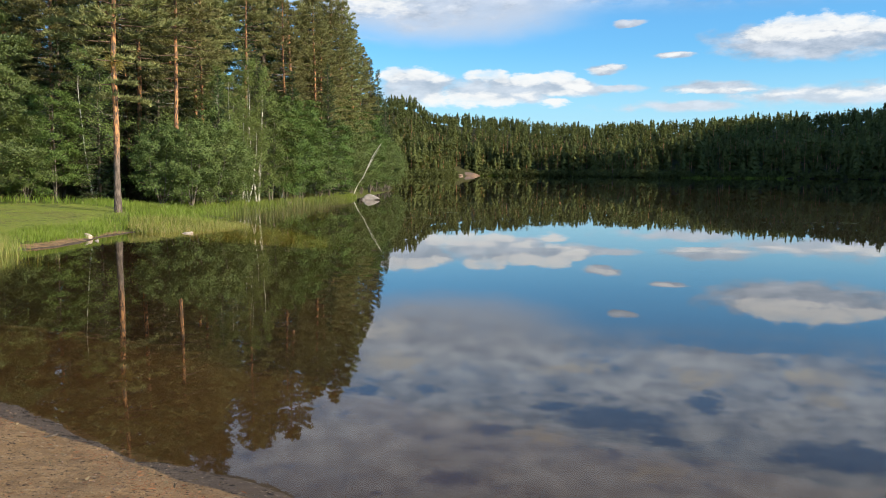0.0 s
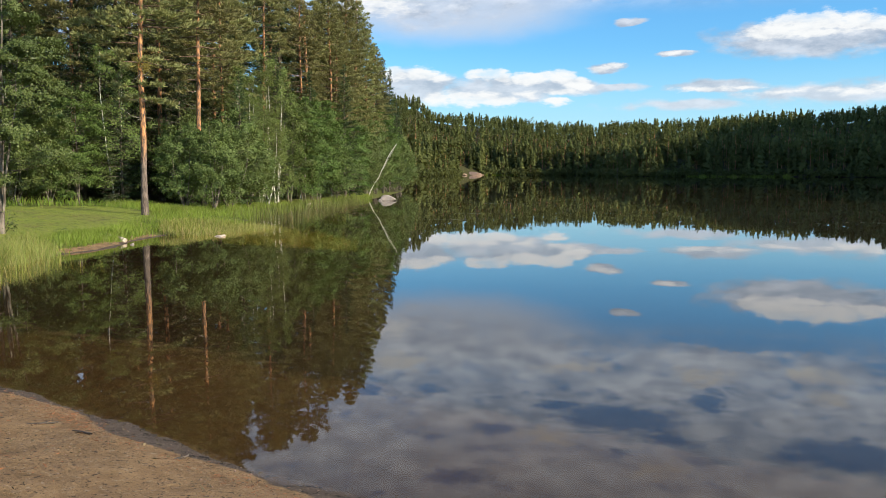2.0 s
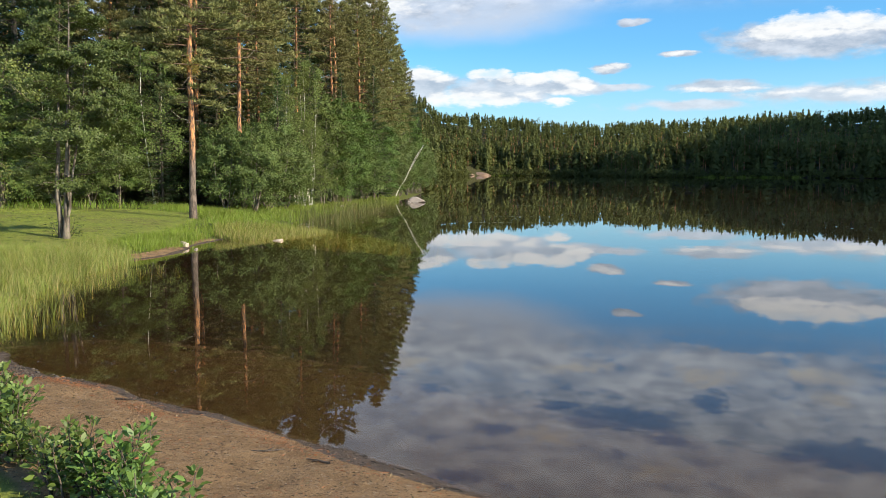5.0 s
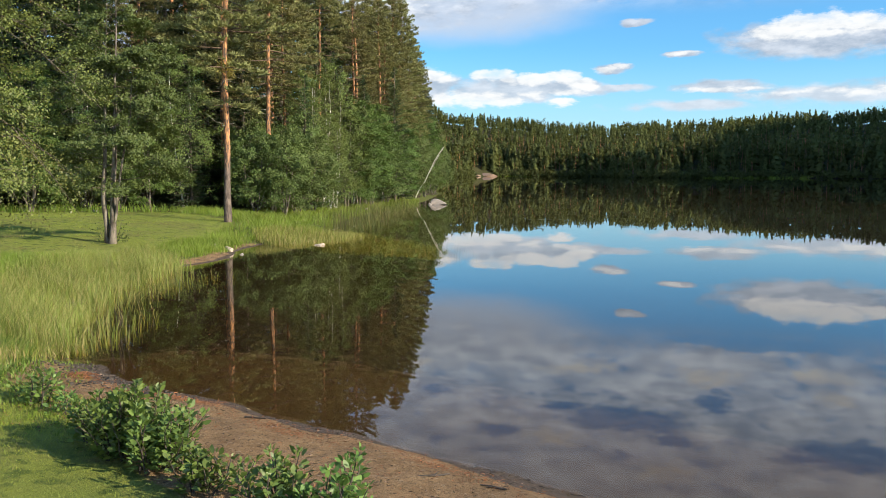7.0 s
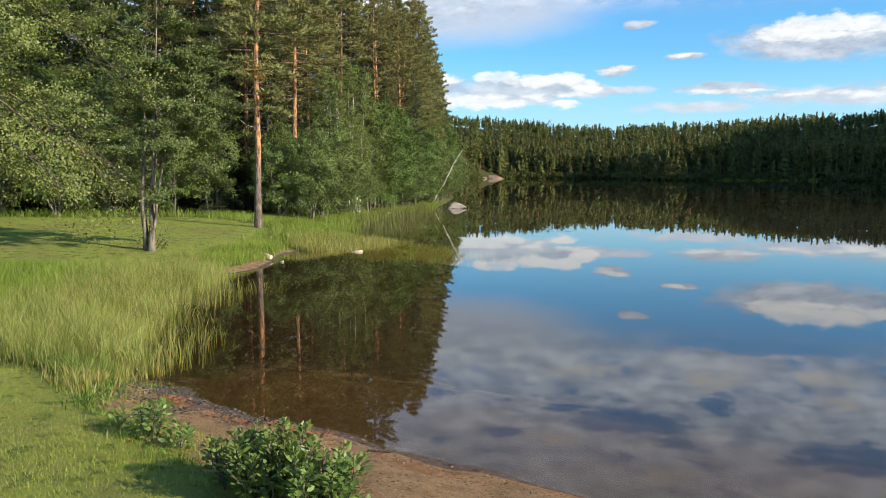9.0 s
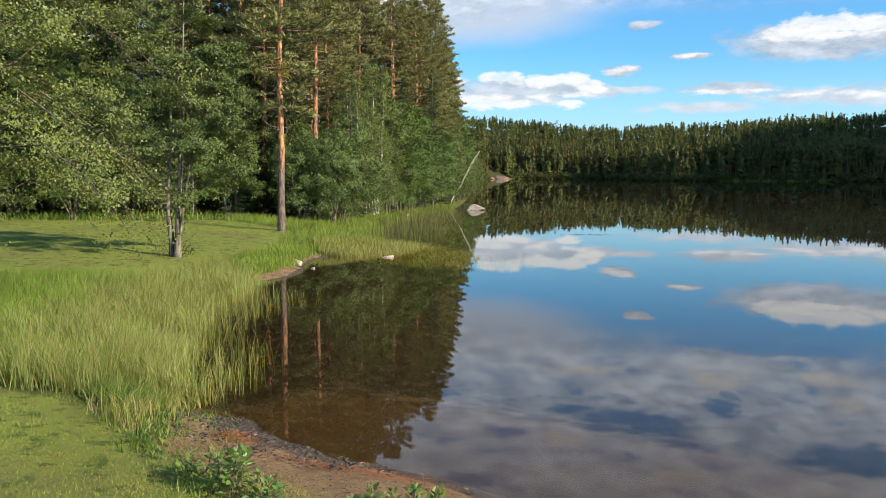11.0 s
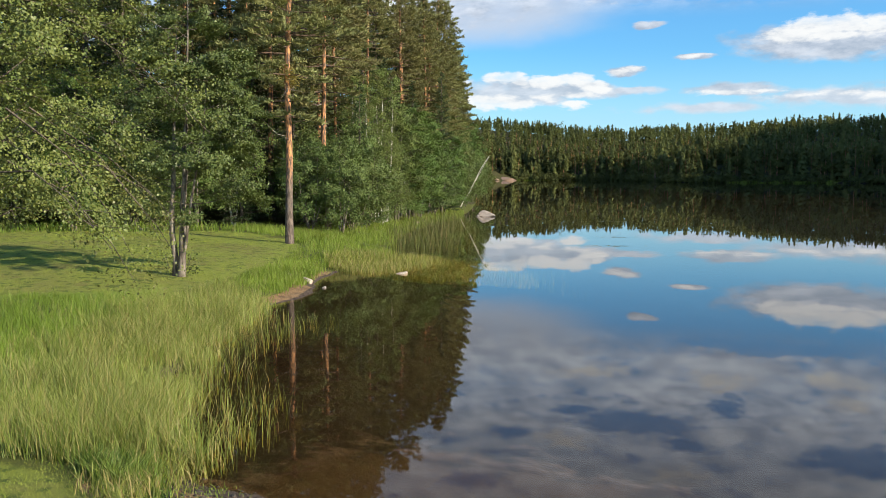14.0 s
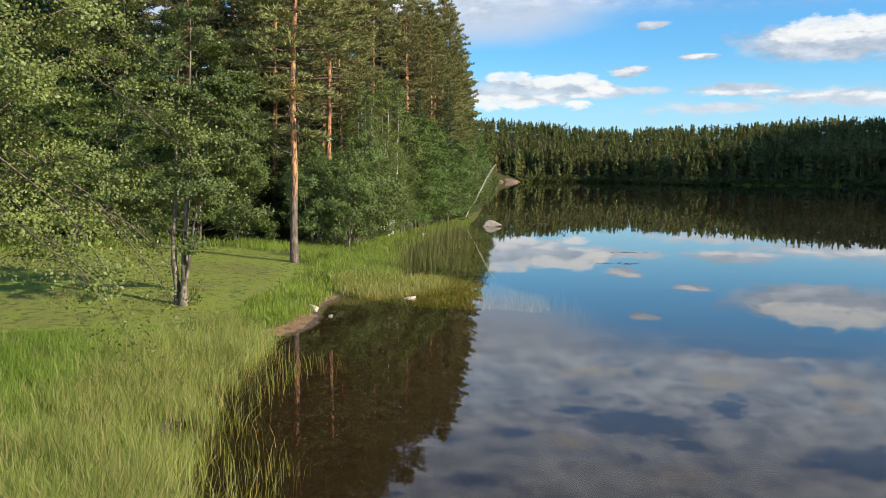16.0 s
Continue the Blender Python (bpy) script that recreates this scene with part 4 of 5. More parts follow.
def suckers(tree, seed):
    """Leafy shoots that sprout round the foot."""
    rng = np.random.RandomState(seed)
    for x, y, h in [(-.30, -.05, .62), (.32, 0, .7), (.36, .05, .45)]:
        t = Tubes()
        t.add([(x * .3, y * .3, 0), (x * .8, y, h * .5), (x * 1.1, y, h)], [.012, .008, .003], 5)
        shoot = part("shoot", t.mesh("shoot", M_TWIG), tree)
        k = 42
        c = np.array([x, y, 0]) + rng.normal(size=(k, 3)) * np.array([.11, .11, 0]) + np.array([0, 0, 1.0]) * rng.uniform(.2, 1.05, (k, 1)) * h
        L = .075 * rng.uniform(.7, 1.2, k)
        v, f = leaf_quads(rng, c, rand_dirs(rng, k), unit(rand_dirs(rng, k) + np.array([0, 0, .8])), L, L * .75)
        part("spray", mesh_of("spray", v, [f], M_ALDER), shoot, "", "stuff")


suckers(alder, 44)
put(alder, -14.3, 24.75, 0, 1.0, .05)
SPREAD_OUT = [(1.0, 2.4), (2, 3.5), (4, 3.9), (6, 3.7), (8.5, 3.1), (10.5, 1.2)]
near_alder = tagged(leafy_tree("alder_tree", 42, (3, 10.2, .8, .10), SPREAD_OUT, .045, M_SPREAD, M_ALDERBARK, 31, 27, 96, rise=.34, droop=.5, low=.13, single=True, flat=.45, short=.62, gaps=-.6, hole=.6), "spreading alder with glossy green leaves and drooping branches", "tree")
put(near_alder, -14.7, 15.3, 10)


def hanging_boughs(tree, seed, n):
    """Long thin boughs that hang from the lower crown, with leaves along them."""
    rng = np.random.RandomState(seed)
    for i in range(n):
        a = -1.1 + 1.9 * i / n + rng.normal() * .1
        r = rng.uniform(2.8, 3.7)
        out = np.array([math.cos(a), math.sin(a), 0])
        start = out * r * .45 + np.array([0, 0, rng.uniform(2.6, 3.6)])
        end = out * r + np.array([0, 0, rng.uniform(1.2, 2.2)])
        mid = (start + end) / 2 + np.array([0, 0, .35])
        t = Tubes()
        t.add([start, mid, mid * .35 + end * .65 + np.array([0, 0, .1]), end], [.016, .010, .006, .002], 5)
        bough = part("bough", t.mesh("bough", M_TWIG), tree)
        k = 420
        f = rng.uniform(.25, 1, k)[:, None]
        c = np.where(f < .5, start + (mid - start) * f * 2, mid + (end - mid) * (f - .5) * 2) + rng.normal(size=(k, 3)) * np.array([.2, .2, .14])
        c[:, 2] -= rng.uniform(0, .25, k)
        L = .043 * rng.uniform(.7, 1.3, k)
        v, fc = leaf_quads(rng, c, unit(rand_dirs(rng, k) + np.array([0, 0, -.6])), unit(rand_dirs(rng, k) + np.array([0, 0, .6])), L, L * .72)
        part("spray", mesh_of("spray", v, [fc], M_SPREAD), bough, "", "stuff")


hanging_boughs(near_alder, 43, 10)


def leaning_stem():
    """A dead birch stem that leans out over the water."""
    t = Tubes()
    rng = np.random.RandomState(51)
    t.add(bent_line(rng, (0, 0, -.1), (2.3, 0, 4.2), 9, .05), np.linspace(.038, .012, 9), 7)
    for k in range(4):
        z = 2.2 + .5 * k
        t.add([(z * .55, 0, z), (z * .55 + .3, .1 * (-1) ** k, z + .5)], [.015, .004], 4)
    return tagged(new("leaning_birch_stem", t.mesh("leaning_birch_stem", M_BIRCHBARK)), "bare pale birch stem leaning out over the water", "dead tree")


leaning_stem().matrix_basis = pose(-7.3, 67.5, .15)


def birch_stem(seed, h):
    t = Tubes()
    rng = np.random.RandomState(seed)
    t.add(bent_line(rng, (0, 0, -.1), (.25, 0, h), 9, .04), np.linspace(.055, .02, 9), 7)
    return tagged(new("young_birch", t.mesh("young_birch", M_BIRCHBARK)), "slender white young birch trunk among the bushes", "tree", "young birches")


for i, (x, y, h) in enumerate([(-11.3, 51.4, 5.5), (-10.9, 56.2, 3.0), (-9.4, 61.0, 3.0)]):
    birch_stem(60 + i, h).matrix_basis = pose(x, y, zat(x, y))

# ---- alder saplings between lawn and beach ----


def sapling(seed, stems, height, spread, leaf=.064):
    rng = np.random.RandomState(seed)
    tree = new("alder_sapling")
    C, A, N, L = [], [], [], []
    for i in range(stems):
        a = rng.uniform(0, 6.28)
        foot = np.array([math.cos(a), math.sin(a), 0]) * spread * rng.uniform(.1, .55)
        h = height * rng.uniform(.55, 1.0)
        top = foot * 1.5 + np.array([rng.normal() * .08, rng.normal() * .08, h])
        ln = bent_line(rng, foot + np.array([0, 0, -.05]), top, 6, .015)
        st = Tubes()
        st.add(ln, np.linspace(.009, .003, 6), 5)
        part("stem", st.mesh("stem", M_TWIG), tree)
        k = int(h * 115)
        t = np.linspace(.12, 1.02, k)
        p = np.stack([np.interp(t, np.linspace(0, 1, 6), ln[:, q]) for q in range(3)], 1)
        ang = np.arange(k) * 2.4 + rng.uniform(0, 6)
        out = np.stack([np.cos(ang), np.sin(ang), np.full(k, .5) + .7 * (t > .85)], 1)
        reach = (.02 + .10 * np.maximum(1 - t, 0) ** .7 * rng.uniform(.3, 1, k))[:, None]
        C.append(p + unit(out) * reach)
        A.append(unit(out + rng.normal(size=(k, 3)) * .25))
        N.append(unit(np.array([0, 0, .8]) + rng.normal(size=(k, 3)) * .5))
        L.append(leaf * rng.uniform(.6, 1.25, k) * (1 - .35 * (t > .92)))
    C, A, N, L = (np.concatenate(q) for q in (C, A, N, L))
    v, f = leaf_quads(rng, C, A, N, L, L * .56, True)
    part("foliage", mesh_of("foliage", v, [f], M_SAPLING), tree)
    return tagged(tree, "low alder sapling with glossy toothed green leaves", "bush", "alder saplings on the beach's edge")


for i, (x, y, stems, h, s) in enumerate([(-6.95, 7.1, 34, .55, .42), (-6.6, 6.85, 26, .46, .36), (-7.3, 7.35, 18, .42, .3), (-6.15, 6.35, 14, .26, .3), (-5.55, 5.75, 15, .46, .28), (-5.15, 5.55, 15, .46, .3),
                                         (-8.45, 8.6, 8, .34, .22), (-8.1, 8.35, 5, .18, .2), (-4.8, 5.1, 12, .42, .28), (-8.85, 9.05, 4, .18, .16)]):
    sapling(70 + i, stems, h, s).matrix_basis = pose(x, y, zat(x, y))

# ---- grasses ----


def blades(name, mat, poly, n, hlo, hhi, width, lean, label, seed, thin=None, seg=2, clumpy=.6, size=3.0, edge=.25, rim=0.0):
    """Upright grass blades scattered over a stretch of ground, thicker in some tufts than in others."""
    rng = np.random.RandomState(seed)
    P = np.array(poly)
    x = rng.uniform(P[:, 0].min(), P[:, 0].max(), n * 6)
    y = rng.uniform(P[:, 1].min(), P[:, 1].max(), n * 6)
    keep = in_poly(x + edge * waves2(x, y, .6, seed) + rng.normal(size=len(x)) * edge * .5, y + edge * waves2(x, y, .6, seed + 1), poly)
    keep &= rng.uniform(size=len(x)) < 1 - clumpy * smooth01(waves2(x, y, size / 4, seed + 2), -.2, 1.2)
    if thin is not None:
        keep &= rng.uniform(size=len(x)) < thin(x, y)
    x, y = x[keep][:n], y[keep][:n]
    n = len(x)
    z = ground_z(x, y) - .02
    h = rng.uniform(hlo, hhi, n) * (1 + .22 * waves2(x, y, .9, seed + 3))
    if rim:                                              # lower towards the border
        h *= .3 + .7 * smooth01(poly_mask(x, y, poly, rim), .35, 1.0)
    a = rng.uniform(0, 6.28, n)
    bend = rng.uniform(.1, 1, n) * lean * h
    d = np.stack([np.cos(a), np.sin(a), np.zeros(n)], 1)
    wa = rng.uniform(0, 6.28, n)
    s = np.stack([np.cos(wa), np.sin(wa), np.zeros(n)], 1) * (width * rng.uniform(.6, 1.3, n))[:, None] * .5
    p = np.stack([x, y, z], 1)
    rows = []
    for t in ([0, .5] if seg == 2 else [0]):
        c = p + d * (bend * t * t)[:, None] + np.array([0, 0, 1.0]) * (h * t)[:, None]
        w = 1 - .25 * t
        rows += [c - s * w, c + s * w]
    tip = p + d * bend[:, None] + np.array([0, 0, 1.0]) * (h * (1 - .25 * rng.uniform(0, 1, n) * lean))[:, None]
    v = np.stack(rows + [tip], 1)
    k = v.shape[1]
    i = np.arange(n)[:, None] * k
    faces = [i + np.array([0, 1, 3, 2]), i + np.array([2, 3, 4])] if seg == 2 else [i + np.array([0, 1, 2])]
    return tagged(new(name, mesh_of(name, v.reshape(-1, 3), faces, mat)), label, "grass", kind="stuff")


near_water = lambda x, y: smooth01(shore_distance(x, y), 2.6, .3) * (.05 + .95 * smooth01(shore_distance(x, y), -.85, -.1))
from_water = lambda x, y: smooth01(shore_distance(x, y), .6, 2.4)
blades("sedge", M_SEDGE, SEDGE, 56000, .22, .60, .0065, .8, "tall yellow-green sedge standing in the shallows", 101, near_water, 2, .9, 1.3)
blades("tall_grass", M_GRASS, SEDGE, 84000, .13, .40, .007, 1.0, "tall bright green grass along the shore", 102, from_water, 2, .75, 1.6, .35, 1.7)
POINT = [(-11.2, 29.5), (-10, 29.2), (-8.7, 29.0), (-7.0, 29.5), (-5.0, 30.8), (-4.5, 32.2), (-5.6, 34.0), (-8.5, 34.6), (-9.6, 33.2), (-11.6, 32)]
blades("sedge", M_SEDGE, POINT, 14000, .16, .42, .014, .7, "yellow-green sedge on the low point by the water", 103)
blades("reeds", M_REED, [(-9.9, 35.5), (-7.6, 36), (-6.6, 40), (-6.2, 46), (-6.4, 53), (-6.8, 60), (-7.4, 62), (-8.6, 58.5), (-9.7, 54), (-10.4, 49), (-10.7, 44), (-10.6, 40)], 3600, .4, .85, .010, .3, "dark green reeds standing in the water", 104)
blades("reeds", M_REED, [(-5.6, 29.8), (-3.3, 31), (-2.9, 33.3), (-4.4, 35.6), (-5.6, 34)], 150, .35, .75, .012, .25, "thin reeds standing in open water", 105)
blades("reeds", M_SEDGE, [(-10.2, 12.4), (-9.4, 12.2), (-9.3, 14), (-9.9, 16), (-10.3, 18), (-10.0, 20.4), (-9.4, 21.6), (-11.2, 21.2)], 420, .3, .6, .007, .4, "thin reeds standing in open water", 106)
MEADOW = [(-12.2, 26), (-11.0, 28.5), (-11.1, 30.4), (-9.8, 31), (-9.5, 34), (-9.0, 40), (-8.3, 46), (-7.6, 53), (-7.0, 61), (-6.9, 68), (-8.2, 68), (-9.5, 58), (-11.4, 49.5), (-13.4, 43), (-16.5, 41.5), (-17.5, 39.5), (-13.6, 37), (-12.7, 33)]
blades("meadow_grass", M_GRASS, MEADOW, 22000, .12, .36, .016, .8, "rough green grass between the lake and the wood", 107, lambda x, y: smooth01(shore_distance(x, y), -.5, .2))
FRINGE = [(-36, 33), (-21, 36.5), (-17, 38.4), (-14.2, 36.4), (-13.6, 37.6), (-16.5, 41.5), (-21, 40), (-36, 37)]
blades("undergrowth", M_GRASS, FRINGE, 4200, .1, .45, .022, .7, "rank grass and herbs under the wood's edge", 108, clumpy=1.0, size=5.0)
blades("lawn_grass", M_LAWN, [(-16, 12.6), (-12.4, 12.3), (-10.9, 11.6), (-9.6, 10.2), (-8.6, 8.9), (-7.6, 7.75), (-6.9, 6.9), (-6.05, 5.95), (-5.1, 5.0), (-5.0, 4.0), (-12, 5), (-15, 9)], 125000, .02, .062, .008, 1.0, "short mown lawn grass beside the beach", 109, None, 1, .3)
blades("lawn_grass", M_LAWN, LAWN_FAR, 36000, .025, .065, .016, .8, "short mown lawn grass round the alder", 110, lambda x, y: smooth01(x, -30, -22), 1, .3)
blades("rough_grass", M_GRASS, [(-11.4, 11.8), (-10.0, 10.8), (-9.0, 9.3), (-7.7, 7.5), (-7.2, 7.2), (-7.8, 8.0), (-8.5, 9.2), (-9.2, 10.4), (-9.6, 11.6), (-10.4, 12)], 2400, .03, .11, .009, .9, "thin rough grass on the border of lawn and sand", 111)
blades("rough_grass", M_GRASS, [(-12.9, 22.6), (-12.0, 22.4), (-11.45, 24), (-11.35, 26.6), (-11.25, 28.6), (-12.4, 29.2), (-12.9, 27)], 7000, .08, .26, .014, .6, "rough grass on the low bank", 112)
blades("dry_grass", M_SEDGE, [(-10.7, 12.2), (-10.6, 11.3), (-10.0, 10.5), (-9.5, 10.2), (-9.4, 10.9), (-9.7, 11.6), (-9.5, 12.3)], 1100, .1, .34, .009, .8, "thin dry grass on the muddy shore", 114)
# dark green blades; their darkness also stands for the shaded hollow behind the lawn
blades("lush_grass", M_HERB, [(-16, 13.3), (-13, 12.8), (-11.2, 12.0), (-10.2, 11.2), (-9.9, 11.6), (-11, 12.6), (-13, 13.5), (-16, 14.1)], 7000, .14, .30, .012, .9, "lush dark green grass behind the mown lawn", 118)
blades("herbs", M_HERB, [(-13, 12.5), (-12, 11.95), (-11, 11.45), (-9.9, 10.5), (-9.3, 9.4), (-9.0, 9.5), (-9.5, 10.5), (-10.6, 11.6), (-11.9, 12.3), (-13, 12.8)], 2400, .04, .12, .016, 1.2, "low dark green herbs between lawn and shore", 115, None, 2, .6, 2.0)
tuft = blades("grass_tuft", M_GRASS, [(-12.95, 35.7), (-12.4, 35.5), (-12.3, 36.1), (-12.9, 36.2)], 900, .35, .6, .02, .7, "dark green tuft of grass beside the pine", 113)

blades("far_reeds", M_GRASS, [(13, 341.2), (20, 346.6), (31, 345.4), (31, 347.2), (20, 348.6), (12.5, 343)], 900, .5, 1.1, .16, .4, "bright reeds along the far waterline", 116)
blades("far_reeds", M_GRASS, [(78, 273.4), (112, 268.4), (112, 270.2), (78, 275)], 900, .5, 1.0, .16, .4, "pale reeds along the shaded far waterline", 117)

# ---- stones ----


def boulder(name, seed, size, mat, label, category="stone"):
    rng = np.random.RandomState(seed)
    bm = bmesh.new()
    bmesh.ops.create_icosphere(bm, subdivisions=4, radius=1.0)
    cuts = [(Vector(rand_dirs(rng, 1, .3)[0]), rng.uniform(.4, .75)) for _ in range(12)]
    for v in bm.verts:
        p = v.co.copy()
        for n, k in cuts:
            o = p.dot(n) - k
            if o > 0:
                p -= n * o * .96
        p *= 1 + .07 * noise.fractal(p * 1.7 + Vector((seed, 0, 0)), 1.0, 2.0, 4)
        v.co = Vector((p.x * size[0], p.y * size[1], p.z * size[2]))
    me = bpy.data.meshes.new(name)
    bm.to_mesh(me)
    bm.free()
    me.materials.append(mat)
    me.polygons.foreach_set("use_smooth", np.ones(len(me.polygons), dtype=bool))
    return tagged(new(name, me), label, category)


boulder("stone", 1, (.21, .18, .15), M_STONE, "pale angular stone at the water's edge").matrix_basis = pose(-11.3, 26.4, .1, 0, 8, 20)
boulder("stone", 2, (.2, .12, .07), M_STONE, "flat pale stone lying in the shallow water").matrix_basis = pose(-8.9, 28.9, .02, 0, 0, 10)
boulder("stone", 3, (.09, .08, .05), M_ROCK, "small grey stone in the shallows").matrix_basis = pose(-10.75, 25.7, .01)
boulder("stone", 4, (.1, .08, .06), M_STONE, "small pale stone on the mud bank").matrix_basis = pose(-11.9, 26.9, .2)
wedge = boulder("lake_rock", 5, (.74, .5, .42), M_ROCK, "grey boulder in the lake off the wooded point", "rock")
for v in wedge.data.vertices:
    v.co.z *= 1.0 - .62 * max(0.0, v.co.x + .15) / .62
wedge.matrix_basis = pose(-5.2, 62.4, .08, 0, 4, 0)
boulder("lake_rock", 6, (.18, .2, .14), M_ROCK, "small grey boulder beside the larger one", "rock").matrix_basis = pose(-5.95, 62.1, .02, 0, 0, 40)
for i, (x, y, r) in enumerate([(-9.0, 63.0, .22), (-9.7, 52.5, .25), (-20.4, 38.0, .16)]):
    boulder("stone", 10 + i, (r, r * .8, r * .6), M_STONE, "pale stone in the rough grass").matrix_basis = pose(x, y, zat(x, y) + r * .35)
boulder("rock_outcrop", 20, (4.6, 3, 1.35), M_REDROCK, "reddish bare rock outcrop on the far shore", "rock").matrix_basis = pose(11.2, 342, .4)
boulder("rock_outcrop", 21, (3.0, 3, 1.0), M_REDROCK, "low reddish rock on the far shore", "rock").matrix_basis = pose(5.5, 338.5, .3)
boulder("rock_outcrop", 22, (3.0, 3, 1.2), M_ROCK, "low grey rock on the far shore", "rock").matrix_basis = pose(37, 347, .3)

# ---- litter on the beach ----


def litter():
    rng = np.random.RandomState(9)
    n = 20000
    sh = np.array(SHORE[3:12], float)
    k = rng.randint(0, len(sh) - 1, n)
    t = rng.uniform(0, 1, n)[:, None]
    p = sh[k] * (1 - t) + sh[k + 1] * t
    tang = unit(sh[k + 1] - sh[k])
    inland = np.stack([-tang[:, 1], tang[:, 0]], 1)
    inland *= np.where(inland[:, 1:2] > 0, -1, 1)
    far = np.where(rng.uniform(size=n) < .62, rng.normal(.42, .1, n) + .1 * np.sin(p[:, 0] * 3), rng.uniform(.1, 2.4, n))
    p = p + inland * far[:, None]
    z = ground_z(p[:, 0], p[:, 1])
    keep = (z > .012) & (rng.uniform(size=n) < .25 + .75 * smooth01(waves2(p[:, 0], p[:, 1], .35, 23), -.1, .8))
    p, z = p[keep], z[keep]
    n = len(p)
    c = np.stack([p[:, 0], p[:, 1], z + .006], 1)
    a = rng.uniform(0, 6.28, n)
    ax = unit(np.stack([np.cos(a), np.sin(a), rng.normal(size=n) * .15], 1))
    L = rng.uniform(.014, .05, n) * rng.choice([1, 1, 1, 1.6], n)
    v, f = leaf_quads(rng, c, ax, unit(np.array([0, 0, 1.0]) + rng.normal(size=(n, 3)) * .3), L, L * rng.uniform(.06, .2, n))
    tagged(new("leaf_litter", mesh_of("leaf_litter", v, [f], M_LITTER)), "brown dry leaves and needles washed up along the beach", "litter", kind="stuff")


litter()


def pebbles():
    rng = np.random.RandomState(10)
    n = 1500
    x, y = rng.uniform(-9.6, 0, n), rng.uniform(3, 12, n)
    keep = (shore_distance(x, y) > .03) & (poly_mask(x, y, LAWN_NEAR, .5) < .3)
    x, y = x[keep], y[keep]
    z = ground_z(x, y)
    r = rng.uniform(.004, .013, len(x)) * np.where(rng.uniform(size=len(x)) < .04, 2.2, 1)
    o = np.array([(1, 0, 0), (0, 1, 0), (-1, 0, 0), (0, -1, 0), (0, 0, .7), (0, 0, -.4)])
    v = np.stack([x, y, z + .002], 1)[:, None] + o[None] * r[:, None, None] * rng.uniform(.7, 1.3, (len(x), 6, 1))
    q = np.array([(0, 1, 4), (1, 2, 4), (2, 3, 4), (3, 0, 4), (1, 0, 5), (2, 1, 5), (3, 2, 5), (0, 3, 5)])
    f = (np.arange(len(x))[:, None, None] * 6 + q[None]).reshape(-1, 3)
    tagged(new("pebbles", mesh_of("pebbles", v.reshape(-1, 3), [f], M_REDROCK)), "small brown pebbles strewn on the sand", "pebbles", kind="stuff")


pebbles()


g = (1 + 5 ** .5) / 2
ICO_V = unit(np.array([(-1, g, 0), (1, g, 0), (-1, -g, 0), (1, -g, 0), (0, -1, g), (0, 1, g), (0, -1, -g), (0, 1, -g), (g, 0, -1), (g, 0, 1), (-g, 0, -1), (-g, 0, 1)]))
ICO_F = np.array([(0, 11, 5), (0, 5, 1), (0, 1, 7), (0, 7, 10), (0, 10, 11), (1, 5, 9), (5, 11, 4), (11, 10, 2), (10, 7, 6), (7, 1, 8), (3, 9, 4), (3, 4, 2), (3, 2, 6), (3, 6, 8), (3, 8, 9), (4, 9, 5), (2, 4, 11), (6, 2, 10), (8, 6, 7), (9, 8, 1)])


def clods():
    """Small dark stones and lumps of mud on the spit."""
    rng = np.random.RandomState(18)
    n = 900
    x, y = rng.uniform(-10.1, -7.2, n), rng.uniform(9.6, 11.9, n)
    d = shore_distance(x, y)
    keep = (d > -.06) & (d < .75) & (poly_mask(x, y, LAWN_NEAR, .6) < .2)
    x, y = x[keep], y[keep]
    n = len(x)
    r = rng.uniform(.008, .024, n) * np.where(rng.uniform(size=n) < .08, 2.0, 1)
    v = np.stack([x, y, ground_z(x, y) + .003], 1)[:, None] + ICO_V[None] * r[:, None, None] * rng.uniform(.7, 1.2, (n, 12, 1)) * np.array([1.3, 1, .6])
    f = (np.arange(n)[:, None, None] * 12 + ICO_F[None]).reshape(-1, 3)
    tagged(new("mud_clods", mesh_of("mud_clods", v.reshape(-1, 3), [f], M_CLOD)), "small dark stones and mud clods on the spit", "pebbles", kind="stuff")


clods()


def debris():
    """Bits of bark, reed and clods over the sand and the muddy spit."""
    rng = np.random.RandomState(15)
    n = 26000
    x, y = rng.uniform(-10.2, 0, n), rng.uniform(3.4, 12.2, n)
    d = shore_distance(x, y)
    keep = (d > .02) & (poly_mask(x, y, LAWN_NEAR, .6) < .35) & (rng.uniform(size=n) < .35 + .5 * smooth01(waves2(x, y, .4, 16), -.3, .9))
    x, y = x[keep], y[keep]
    n = len(x)
    a = rng.uniform(0, 6.28, n)
    ax = unit(np.stack([np.cos(a), np.sin(a), rng.normal(size=n) * .3], 1))
    L = rng.uniform(.010, .028, n) * rng.choice([1, 1, 1, 2.0], n)
    c = np.stack([x, y, ground_z(x, y) + .008], 1)
    v, f = leaf_quads(rng, c, ax, unit(np.array([0, 0, 1.0]) + rng.normal(size=(n, 3)) * .5), L, L * rng.uniform(.12, .38, n))
    tagged(new("debris", mesh_of("debris", v, [f], M_DEBRIS)), "dark and pale bits of bark and reed on the sand", "litter", kind="stuff")


debris()


